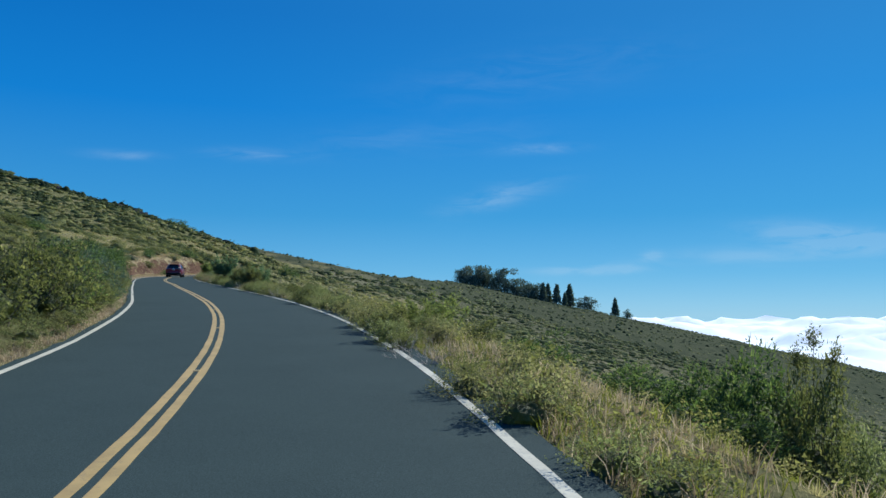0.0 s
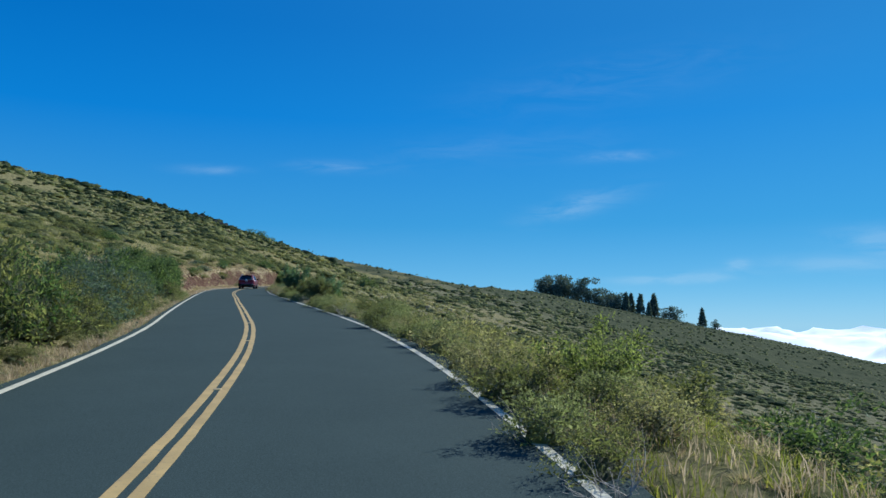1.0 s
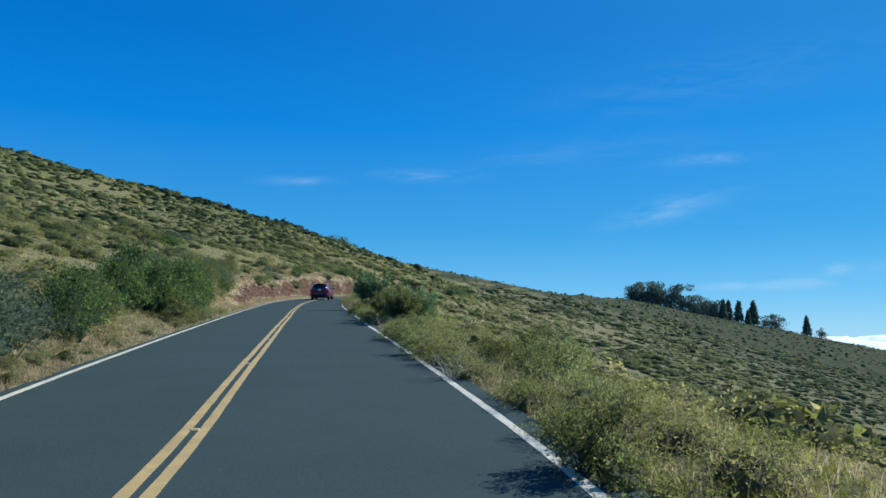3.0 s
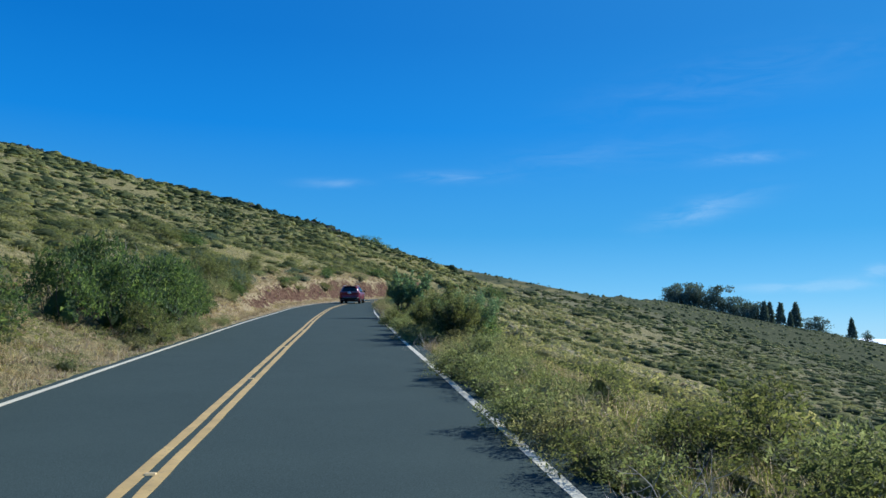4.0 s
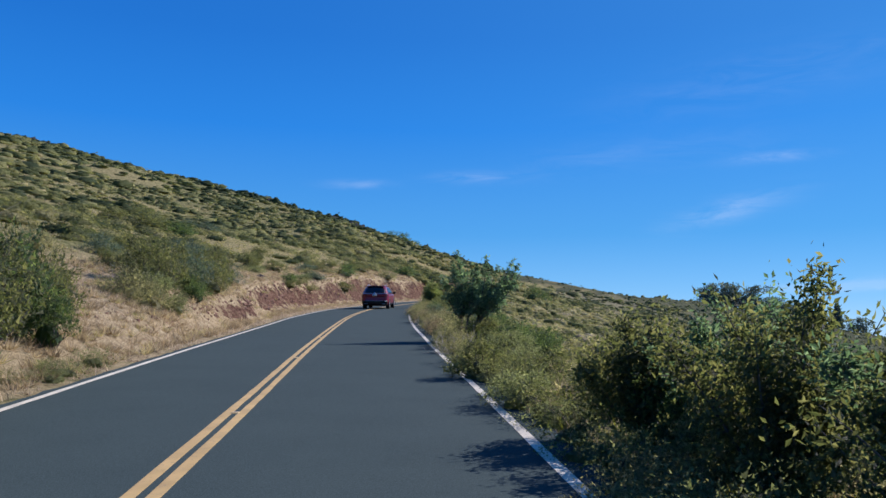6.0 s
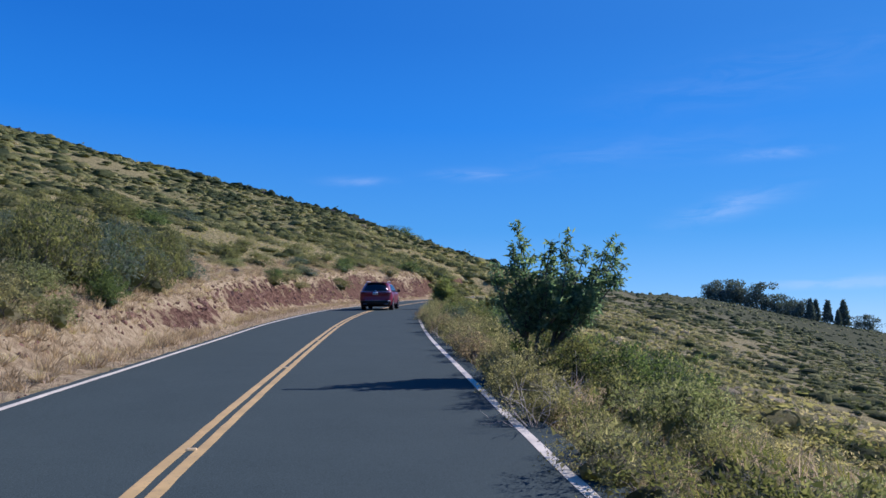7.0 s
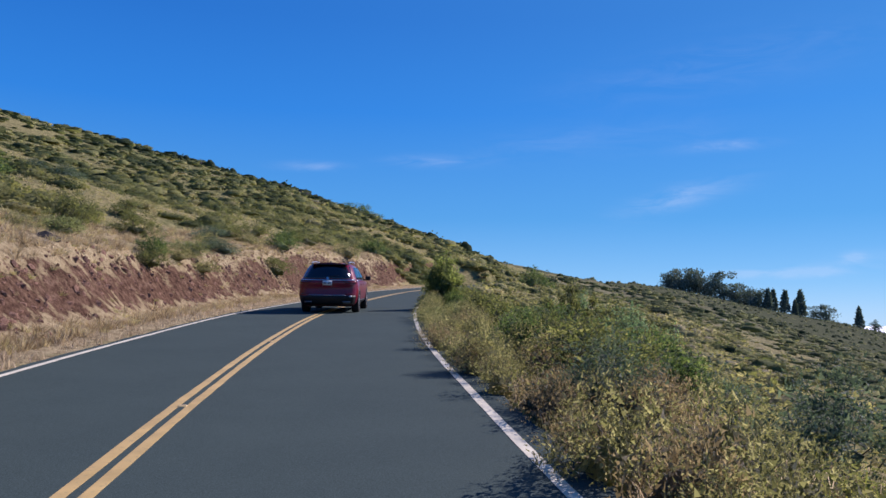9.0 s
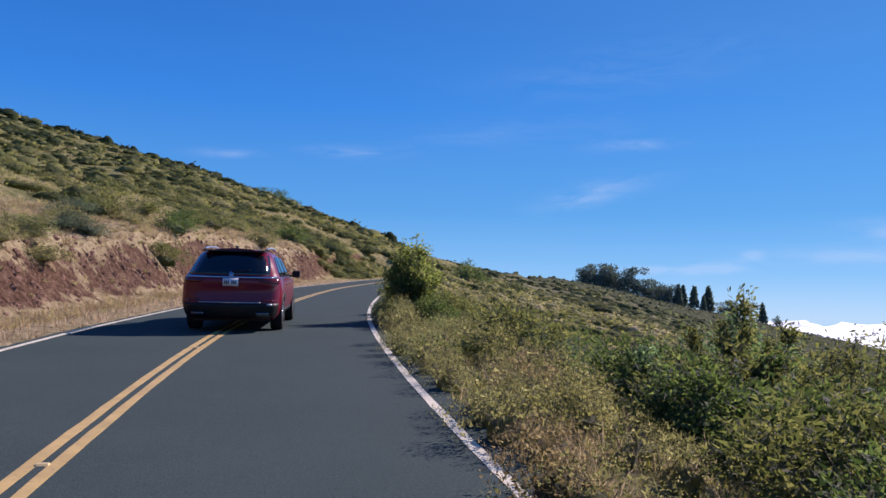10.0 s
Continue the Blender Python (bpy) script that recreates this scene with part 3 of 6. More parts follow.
def bush_parts(seed, n_lobes, tips, per_tip, length, width, spread, size=(0.30, 0.5), tall=0.75, droop=0.0, spiky=0.0, inner=240):
    """Leaves and stems of a bush one metre in radius: sprays in clusters over its lobes, larger leaves inside."""
    rng = np.random.default_rng(seed)
    c, r = dome_lobes(rng, n_lobes, size=size, tall=tall)
    pick = rng.choice(n_lobes, tips, p=(r[:, 0] ** 2) / (r[:, 0] ** 2).sum())
    d = unit(rng.normal(0, 1, (tips, 3)) + [0, 0, 0.3])
    at = c[pick] + d * r[pick] * rng.uniform(0.80, 1.06 + spiky, (tips, 1))
    at[:, 2] = np.abs(at[:, 2]) + 0.02
    leaves = pointed_sprays(rng, at, unit(d + [0, 0, 0.5 * spiky]), per_tip, length, width, spread, droop)
    pick = rng.integers(0, n_lobes, inner)
    d = unit(rng.normal(0, 1, (inner, 3)) + [0, 0, 0.1])
    core = c[pick] + d * r[pick] * rng.uniform(0.4, 0.8, (inner, 1))
    core[:, 2] = np.abs(core[:, 2])
    # solid core added deep inside, unseen, to keep light from passing through the bush
    body = lobed_body(rng, c, r[:, 0], 6, 12, 0.42)
    leaves = join([leaves, body, pointed_sprays(rng, core, unit(np.cross(d, rng.normal(0, 1, (inner, 3)))), 1, 0.12, 0.07, 0.02)])
    stems = []
    for k in range(n_lobes):
        q = np.array([rng.normal(0, 0.08), rng.normal(0, 0.08), -0.12])
        m = q * 0.5 + c[k] * 0.5 + rng.normal(0, 0.06, 3)
        stems.append(tube([q, m, c[k] - [0, 0, 0.3 * r[k, 2]]], [0.020, 0.012, 0.005], 3))
    return leaves, join(stems)


def bush(name, label, material, parts):
    leaves, stems = parts
    e = tagged(new(name), label, "bush", "shrubs along the road" if name == "shrub" else "bushes on the slopes")
    part("foliage", fast_mesh("foliage", *leaves, material), None, e)
    part("branchwork", fast_mesh("branchwork", *stems, bark, True), None, e, "grey-brown woody branches")
    return e


BUSH = {
    "lime": [bush("shrub", "low yellow-green leafy shrub on the grassy verge", leaf_lime, bush_parts(s, 16, 100, 18, 0.055, 0.024, 0.058, tall=0.85, spiky=0.10, inner=160)) for s in (1, 2, 3)],
    "olive": [bush("shrub", "olive-green low shrub on the dry verge", leaf_olive, bush_parts(s, 16, 100, 18, 0.053, 0.021, 0.056, tall=0.82, spiky=0.18, inner=160)) for s in (4, 5, 6)],
    "mid": [bush("shrub", "green leafy shrub on the verge", leaf_mid, bush_parts(s, 16, 100, 18, 0.056, 0.024, 0.058, tall=1.0, spiky=0.06, inner=160)) for s in (7, 8)],
    "brown": [bush("shrub", "withered reddish-brown low shrub", leaf_brown, bush_parts(s, 13, 80, 16, 0.064, 0.026, 0.058, tall=0.82, spiky=0.15)) for s in (14,)],
    "big_mid": [bush("bush", "green rounded leafy bush on the slope", leaf_mid, bush_parts(s, 22, 180, 18, 0.074, 0.034, 0.046, size=(0.24, 0.42), tall=1.2, inner=400)) for s in (9, 19, 20)],
    "big_dark": [bush("bush", "dark green dense bush on the slope", leaf_dark, bush_parts(s, 22, 180, 18, 0.078, 0.036, 0.046, size=(0.24, 0.42), tall=1.25, spiky=0.06, inner=420)) for s in (10, 11)],
    "big_grey": [bush("bush", "grey-green feathery bush beside the road", leaf_grey, bush_parts(s, 20, 180, 18, 0.074, 0.031, 0.055, size=(0.24, 0.42), tall=1.1, spiky=0.1, inner=340)) for s in (12,)],
    "big_lime": [bush("bush", "yellow-green bush on the slope", leaf_lime, bush_parts(s, 20, 170, 20, 0.066, 0.028, 0.05, size=(0.24, 0.42), tall=1.0, inner=340)) for s in (15,)],
    "big_olive": [bush("bush", "olive-green bush on the dry slope", leaf_olive, bush_parts(s, 20, 170, 20, 0.066, 0.028, 0.05, size=(0.24, 0.42), tall=0.95, inner=340)) for s in (16,)],
    "far_mid": [bush("bush", "green rounded bush high on the mountainside", leaf_mid, bush_parts(s, 20, 130, 11, 0.10, 0.05, 0.06, size=(0.24, 0.42), tall=1.2, inner=220)) for s in (31,)],
    "far_dark": [bush("bush", "dark green bush high on the mountainside", leaf_dark, bush_parts(s, 20, 130, 11, 0.10, 0.05, 0.06, size=(0.24, 0.42), tall=1.2, inner=220)) for s in (33,)],
}
used_prototype = set()


def plant(kind, x, y, radius, height):
    """A bush of that kind at a place of the plan."""
    kind = "big_" + kind if radius > 0.86 and "big_" + kind in BUSH else kind
    kind = "big_" + kind if kind in ("dark", "grey") else kind
    row = BUSH[kind]
    k = int(random.random() * len(row)) % len(row)
    z = float(ground_at([x], [y])[0])
    m = pose(x, y, z - 0.03, random.uniform(-5, 5), random.uniform(-5, 5), random.uniform(0, 360))
    ob = row[k]
    if (kind, k) in used_prototype:
        ob = copy_thing(ob, Matrix.Identity(4))
    used_prototype.add((kind, k))
    ob.matrix_basis = m @ Matrix.Diagonal((radius, radius * random.uniform(0.85, 1.15), height * 0.72, 1))
    return ob


def plant_by_road(kind, s, o, radius, height):
    p = road_at(s, o)[0]
    return plant(kind, p[0], p[1], radius, height)


random.seed(7)
# the bushes that stand out along the road: kind, s, o, radius, height
def plant_row(row):
    for kind, s, o, radius, height in row:
        plant_by_road(kind, s, o, radius, height)


# downhill side, from the start to the first saplings
plant_row((
    ("dark", 14, 9.7, 1.5, 1.28), ("dark", 16.6, 11.5, 1.7, 1.66), ("dark", 18.5, 10.1, 1.9, 1.66), ("dark", 21.6, 8.9, 1.7, 1.5), ("mid", 23.6, 7.9, 1.4, 1.17), ("dark", 26, 13, 1.6, 0.946),
    ("lime", 48.5, 6.9, 1.3, 1.4), ("mid", 50.9, 7.1, 1.1, 1.4), ("mid", 55.5, 6.5, 0.8, 1.32)))
# downhill side, round the tall tree
plant_row((
    ("mid", 70.6, 6.3, 1.2, 1.7), ("dark", 72.2, 7.2, 1.3, 1.8), ("mid", 73.6, 6, 1.2, 1.75), ("dark", 75.4, 6.0, 1.1, 1.6), ("dark", 94.2, 8.3, 1.2, 1.3), ("dark", 95.4, 7.3, 1.3, 1.4),
    ("dark", 96.8, 8.6, 1.3, 1.4), ("mid", 98.6, 6.6, 1.1, 1.2), ("mid", 95.4, 6.3, 1.0, 1.25), ("dark", 96.4, 5.7, 0.9, 1.15), ("dark", 97.4, 6.9, 1.1, 1.1)))
# downhill side, on to the bend
plant_row((
    ("grey", 116, 8.1, 1.3, 1.62), ("grey", 118, 6.1, 1.2, 1.34), ("mid", 121.2, 6.7, 1.6, 1.58), ("grey", 122.8, 9.1, 1.6, 1.5), ("dark", 124.5, 6.3, 1.4, 1.42), ("dark", 122.3, 8.5, 1.6, 1.65),
    ("mid", 124.4, 6.7, 1.2, 1.34), ("dark", 125.6, 8.9, 1.7, 1.73), ("mid", 126.8, 6.9, 1.4, 1.5), ("dark", 127.4, 10.1, 1.6, 1.97), ("dark", 128.5, 8.3, 1.7, 1.81), ("dark", 129.8, 7.5, 1.4, 1.58),
    ("mid", 128.6, 9.6, 1.7, 2.1), ("mid", 131.5, 9.5, 1.7, 2.2), ("dark", 133.6, 10.1, 1.7, 2.04), ("dark", 134, 7.9, 1.7, 1.65), ("mid", 136.5, 6.7, 1.6, 1.58), ("olive", 141, 6.3, 1.2, 1.0), ("dark", 148.4, 5.6, 1.1, 1.5), ("mid", 147.2, 6.7, 1.2, 1.7), ("dark", 145.6, 6.0, 1.0, 1.3), ("mid", 143.6, 7.2, 1.2, 1.35),
    ("dark", 152.0, 5.6, 1.3, 1.45), ("mid", 150.5, 7.2, 1.5, 1.4), ("mid", 157, 6.0, 1.5, 1.5), ("dark", 145.0, 8.4, 1.4, 1.3), ("grey", 142.5, 9.6, 1.5, 1.3)))
# the green thicket below the road, before the bend
rng = np.random.default_rng(71)
for k, s in enumerate(np.arange(122.0, 158.0, 1.5)):
    size = rng.uniform(1.15, 1.7)
    plant_by_road(("dark", "mid", "grey", "mid", "dark")[k % 5], s + rng.uniform(-0.5, 0.5), 8.2 + 2.1 * (k % 3) + rng.uniform(-0.6, 0.6), size, size * rng.uniform(0.75, 1.05))
# uphill side, the first stretch
plant_row((
    ("lime", 13, -4.45, 1, 1.52), ("mid", 15, -5.3, 1.5, 2.32), ("mid", 18, -5.4, 1.6, 2.42), ("mid", 21, -5.1, 1.5, 2.32), ("mid", 23.5, -4.81, 1.6, 2.52), ("mid", 24.3, -5.2, 1.5, 2.22),
    ("mid", 27, -5.1, 1.8, 2.72), ("dark", 27.6, -4.9, 1.5, 2.12), ("dark", 30.2, -5.3, 1.8, 2.62), ("mid", 31, -4.7, 1.4, 1.82), ("mid", 33.4, -4.9, 1.4, 1.82)))
# uphill side, grey-green bushes
plant_row((
    ("mid", 34.6, -4.51, 1.1, 1.42), ("grey", 36.4, -4.87, 1.7, 2.02), ("grey", 38.6, -5.4, 1.8, 2.12), ("mid", 38.6, -4.57, 1.2, 1.62), ("mid", 40.4, -4.63, 1.3, 1.82), ("mid", 41.6, -5.1, 1.5, 1.92),
    ("grey", 41.6, -5.3, 2, 2.52), ("dark", 44, -6.9, 1.5, 2.22), ("mid", 44.4, -4.81, 1.6, 2.12), ("mid", 44.6, -4.9, 1.4, 1.82), ("dark", 46, -5.7, 1.5, 2.32), ("dark", 47.6, -5.9, 1.8, 2.92),
    ("grey", 47.8, -5, 1.8, 2.02), ("grey", 50.2, -5.6, 1.6, 2.02), ("dark", 54, -5.1, 1.2, 1.92), ("dark", 56.5, -5.6, 1.6, 2.32), ("mid", 58.8, -5.9, 1.4, 1.92), ("dark", 61.5, -6.7, 1.5, 2.02)))
# uphill side, the dark thicket
plant_row((
    ("dark", 67.6, -6.9, 1.7, 2.82), ("mid", 68.6, -4.57, 1.2, 1.72), ("dark", 69.6, -5.7, 1.7, 2.92), ("lime", 70.6, -4.27, 0.7, 1.12), ("dark", 71.8, -5.4, 1.7, 3.22), ("dark", 72.4, -7.3, 1.9, 3.52),
    ("lime", 73.8, -4.33, 0.8, 1.32), ("dark", 74.2, -5.3, 1.8, 3.42), ("dark", 76, -7.7, 1.8, 3.22), ("lime", 76.2, -4.33, 0.8, 1.22), ("dark", 77, -5.5, 1.7, 3.32), ("dark", 79.4, -5.3, 1.5, 2.82),
    ("mid", 82, -5.7, 1.5, 2.7), ("mid", 84.2, -6.3, 1.6, 2.9), ("dark", 86.0, -7.0, 1.7, 3.0), ("mid", 88.0, -6.9, 1.5, 2.6), ("dark", 85.6, -5.6, 0.95, 1.5), ("mid", 90.2, -7.6, 1.4, 2.1)))
# uphill side, above the cut
plant_row((
    ("dark", 104.8, -6.4, 0.85, 1.1), ("olive", 99, -6.9, 1.3, 1.52), ("olive", 100.2, -8.3, 1.6, 1.82), ("lime", 100.6, -6.3, 1, 1.32), ("lime", 101.8, -7.7, 1.4, 1.62), ("mid", 104, -8.3, 1.7, 2.62),
    ("mid", 106.5, -8.3, 2, 3.02), ("grey", 109, -8.1, 2, 3.12), ("mid", 111.4, -7.9, 1.9, 2.92), ("mid", 108.2, -9.7, 2, 3.22), ("mid", 112.6, -7.3, 1.3, 2.12), ("dark", 106.5, -7.1, 0.9, 1.42), ("olive", 108, -15.5, 1.6, 1.72), ("mid", 110.5, -8.9, 1.5, 1.72), ("mid", 112, -13, 1.4, 1.62), ("olive", 114.6, -12.7, 1.4, 1.52),
    ("grey", 116.5, -15, 1.6, 1.82), ("mid", 119.5, -14.1, 1.2, 1.22), ("mid", 115.2, -9.2, 1.7, 2.5), ("grey", 117.4, -9.8, 1.9, 2.9), ("mid", 119.6, -9.0, 1.8, 2.8), ("mid", 121.6, -9.6, 1.9, 2.9), ("grey", 122.8, -8.8, 1.4, 2.1)))
# uphill side, towards the bend
plant_row((
    ("mid", 121.5, -16.1, 1.7, 1.52), ("olive", 124, -15.5, 1.4, 1.22), ("mid", 128.6, -13.3, 1.1, 1.22), ("lime", 131, -13.7, 1.3, 1.22), ("mid", 133.6, -15.1, 1.7, 1.52), ("grey", 136.4, -16.9, 1.5, 1.52),
    ("olive", 139.5, -11.9, 1.4, 1.12), ("lime", 141.5, -15.9, 1.5, 1.62), ("lime", 141.6, -11.3, 1.7, 1.22), ("mid", 147, -13.5, 1.7, 2.12), ("mid", 145.4, -8.9, 1.3, 1.05), ("dark", 147.0, -9.3, 1.4, 1.15), ("olive", 149.6, -8.9, 1.3, 0.95),
    ("olive", 152.0, -8.4, 1.5, 1.05), ("grey", 158.2, -9.2, 1.4, 1.0), ("mid", 152.5, -12.5, 1.7, 1.6), ("dark", 176.0, -10.2, 1.8, 1.5), ("olive", 168.0, -11.0, 1.8, 1.3), ("grey", 164.0, -12.5, 1.7, 1.2),
    ("olive", 194.0, -9.2, 2.2, 2.4), ("dark", 211.0, -10.6, 2.4, 2.3), ("mid", 184.0, -11.6, 2.0, 1.6)))

# round the lone sapling
for kind, x, y, radius, height in (("mid", 7.3, 15.7, 1.3, 3.5), ("lime", 8.5, 16.5, 1.2, 3.2), ("dark", 6.6, 17.0, 1.4, 3.2), ("olive", 9.4, 15.6, 1.2, 2.4), ("mid", 10.2, 17.4, 1.4, 2.4), ("dark", 5.9, 18.4, 1.4, 2.3)):
    plant(kind, x, y, radius, height)

# clumps higher up
for kind, x, y, radius, height in (("mid", -78.6, 145.3, 3.6, 3.0), ("dark", -75.5, 147.5, 3.0, 2.6), ("mid", -82.0, 143.8, 3.0, 2.4), ("dark", -99.5, 305.0, 3.8, 4.2), ("dark", -104.0, 305.0, 3.2, 3.2), ("dark", -95.5, 306.0, 2.8, 2.8),
                                  ("dark", -48.6, 246.9, 3.0, 4.2), ("dark", -45.4, 247.5, 2.4, 3.2), ("grey", -84.5, 168.0, 2.2, 1.8), ("grey", -86.8, 166.4, 1.8, 1.6), ("mid", -93.0, 163.5, 3.0, 2.2), ("mid", -61.8, 173.2, 2.2, 1.8), ("dark", -58.5, 172.0, 1.8, 1.4), ("mid", -57.5, 156.5, 1.9, 1.6), ("dark", -60.0, 163.0, 2.0, 1.7), ("mid", -62.5, 158.0, 2.0, 1.6), ("dark", -57.0, 164.5, 1.6, 1.3), ("mid", -64.0, 166.0, 2.2, 1.7), ("olive", -60.5, 152.0, 1.6, 1.2), ("grey", -58.4, 148.5, 1.3, 1.0), ("lime", -57.0, 143.6, 1.7, 1.3), ("dark", -66.0, 180.0, 2.2, 1.7), ("mid", -70.0, 172.0, 2.3, 1.7), ("mid", -67.0, 152.0, 1.9, 1.4), ("olive", -71.0, 160.0, 2.0, 1.4)):
    plant("far_" + kind if y > 160 and kind in ("mid", "dark") else kind, x, y, radius, height)

# verge shrubs, close to the asphalt
rng = np.random.default_rng(21)
for s in np.arange(-1.0, 150.0, 0.95):
    for row in range(2):
        o = edge_r(s) + 0.10 + row * 1.15 + rng.uniform(-0.15, 0.3) + 0.3 * vnoise(np.array([s / 6]), np.array([3.0]), 52)[0]
        ss = s + rng.uniform(-0.4, 0.4)
        if (row and (91.5 < ss < 97.5 or ss < 13)) or rng.random() < (0.05, 0.35)[row] or 64.5 < ss < 69.0 or 14.2 < ss < 17.8:
            continue
        green = vnoise(np.array([ss / 9]), np.array([0.0]), 51)[0] + rng.normal(0, 0.35) - 0.4 * smooth(88, 105, ss) + 0.5 * smooth(137, 146, ss) + 0.25 * smooth(66, 50, ss) - 0.15 * smooth(66, 74, ss) - 0.75 * smooth(17, 12, ss)
        kind = "brown" if green < -1.25 else "olive" if green < -0.1 else "lime" if green < 0.3 else "mid"
        size = rng.uniform(0.55, 0.95)
        plant_by_road(kind, ss, o, size, size * rng.uniform(1.0, 1.5) * (0.9 + 0.25 * smooth(84, 96, ss)))
for s in np.arange(2.0, 86.0, 1.0):
    if 49 < s < 67 and rng.random() < 0.7:
        continue
    kind = ("lime", "olive", "mid", "lime")[rng.integers(4)]
    size = rng.uniform(0.4, 0.75)
    plant_by_road(kind, s + rng.uniform(-0.5, 0.5), edge_l(s) - 0.36 - rng.uniform(0, 0.8), size, size * rng.uniform(0.8, 1.3))
# taller growth close behind, along the first stretch
for k, s in enumerate(np.arange(7.0, 49.0, 2.1)):
    kind, size = ("mid", "lime", "grey", "mid", "dark")[k % 5], rng.uniform(0.95, 1.2)
    plant_by_road(kind, s + rng.uniform(-0.6, 0.6), edge_l(s) - 1.45 - rng.uniform(0, 0.5), size, size * rng.uniform(1.0, 1.35))


# ---- scrub of the slopes, in their thousands ----
def tufted(rng, leaves, leaf=1.0):
    """An open shrub of leaf sprays alone, as triangles."""
    c, r = dome_lobes(rng, 7, tall=0.6)
    k = rng.integers(0, 7, leaves)
    d = unit(rng.normal(0, 1, (leaves, 3)) + [0, 0, 0.3])
    p = c[k] + d * r[k] * rng.uniform(0.5, 1.05, (leaves, 1))
    ax = unit(d + rng.normal(0, 0.6, (leaves, 3)) + [0, 0, 0.2])
    sd = unit(np.cross(ax, rng.normal(0, 1, (leaves, 3))))
    ln = rng.uniform(0.12, 0.26, (leaves, 1)) * leaf
    lv = np.stack([p - sd * ln * 0.33, p + sd * ln * 0.33, p + ax * ln], 1).reshape(-1, 3)
    return lv, np.arange(leaves * 3).reshape(-1, 3)


def tussock_blades(rng, blades, broad=1.0):
    """A rounded tuft of arching blades, as triangles."""
    a, lean = rng.uniform(0, 2 * np.pi, blades), rng.uniform(0.1, 1.15, blades)
    d = np.c_[np.cos(a) * np.sin(lean), np.sin(a) * np.sin(lean), np.cos(lean)]
    side = unit(np.cross(d, rng.normal(0, 1, (blades, 3)))) * rng.uniform(0.05, 0.10, (blades, 1)) * broad
    foot = d * [0.35, 0.35, 0] + rng.normal(0, 0.12, (blades, 3)) * [1, 1, 0]
    v = np.stack([foot - side, foot + side, foot + d * rng.uniform(0.7, 1.2, (blades, 1))], 1)
    return v.reshape(-1, 3), np.arange(blades * 3).reshape(-1, 3)


def mound(rng, rings, segs, leaves, leaf=0.2, lobes=7, tall=0.6, share=0.9):
    """A low rounded shrub: a lobed leafy body, and leaf clusters that stand out from it, as triangles."""
    c, r = dome_lobes(rng, lobes, spread=0.55, size=(0.32, 0.52), tall=tall)
    c[:, 2] *= 0.8
    v, f = lobed_body(rng, c, r[:, 0], rings, segs, share)
    d = unit(rng.normal(0, 1, (leaves, 3)) + [0, 0, 0.35])
    d[:, 2] = np.abs(d[:, 2])
    p = d * (reach(d, c, r[:, 0]) * rng.uniform(0.92, 1.08, leaves))[:, None]
    face = unit(d + rng.normal(0, 0.55, (leaves, 3)))
    u = unit(np.cross(face, rng.normal(0, 1, (leaves, 3))))
    w = np.cross(face, u)
    ln = rng.uniform(0.6, 1.3, (leaves, 1)) * leaf
    lv = np.stack([p + u * ln, p - u * ln * 0.4 + w * ln * 0.5, p - u * ln * 0.4 - w * ln * 0.5], 1).reshape(-1, 3)
    return join([(v, f), (lv, np.arange(leaves * 3).reshape(-1, 3))])


def strew(name, label, x, y, size, tall, shade, shapes, seed):
    """One mesh of many shrubs at the places given."""
    rng = np.random.default_rng(seed)
    z = ground_at(x, y)
    pick = rng.integers(0, len(shapes), len(x))
    vs, fs, sh, n = [], [], [], 0
    for k, (v, f) in enumerate(shapes):
        i = np.nonzero(pick == k)[0]
        a = rng.uniform(0, 2 * np.pi, len(i))
        c, s_ = np.cos(a)[:, None], np.sin(a)[:, None]
        px = (v[None, :, 0] * c - v[None, :, 1] * s_) * size[i, None] + x[i, None]
        py = (v[None, :, 0] * s_ + v[None, :, 1] * c) * size[i, None] + y[i, None]
        pz = v[None, :, 2] * (size * tall)[i, None] + z[i, None] - 0.06 * size[i, None]
        vs.append(np.stack([px, py, pz], 2).reshape(-1, 3))
        fs.append((f[None] + (np.arange(len(i)) * len(v))[:, None, None]).reshape(-1, 3) + n)
        sh.append(np.repeat(shade[i], len(v)))
        n += len(i) * len(v)
    me = fast_mesh(name, np.concatenate(vs), np.concatenate(fs), scrub, True)
    give(me, "shade", np.concatenate(sh))
    return tagged(new(name, me), label, "shrubs", kind="stuff")


def spots(rng, x0, x1, y0, y1, cell):
    a, b = np.arange(x0, x1, cell), np.arange(y0, y1, cell)
    A, B = np.meshgrid(a, b)
    return (A + rng.uniform(0, cell, A.shape)).ravel(), (B + rng.uniform(0, cell, A.shape)).ravel()


def in_view(x, y):
    """The land along the road's stretch, this side of the crest."""
    return (x > -34 - 0.66 * np.maximum(y, 0) - 0.36 * np.maximum(y - 50, 0)) & (x < 62 + 0.6 * y) & ((x > -60) | (y < 325)) & ((x > 20) | (y < 420))


rng = np.random.default_rng(5)
fine_shapes = [tufted(rng, 210, 0.36) for _ in range(4)]
large_shapes = [mound(rng, 5, 12, 200, 0.10, 11, share=0.84) for _ in range(5)]
middle_shapes = [mound(rng, 4, 10, 160, 0.115, share=0.78) for _ in range(5)] + [tufted(rng, 120, 0.5) for _ in range(2)]
near_shapes = [mound(rng, 3, 8, 34, 0.16, share=0.86) for _ in range(6)]
hill_shapes = [mound(rng, 3, 8, 14, 0.18, 7) for _ in range(6)]
far_shapes = [mound(rng, 3, 7, 4, 0.2, 6) for _ in range(6)]
distant_shapes = [mound(rng, 2, 6, 2, 0.2, 5) for _ in range(6)]
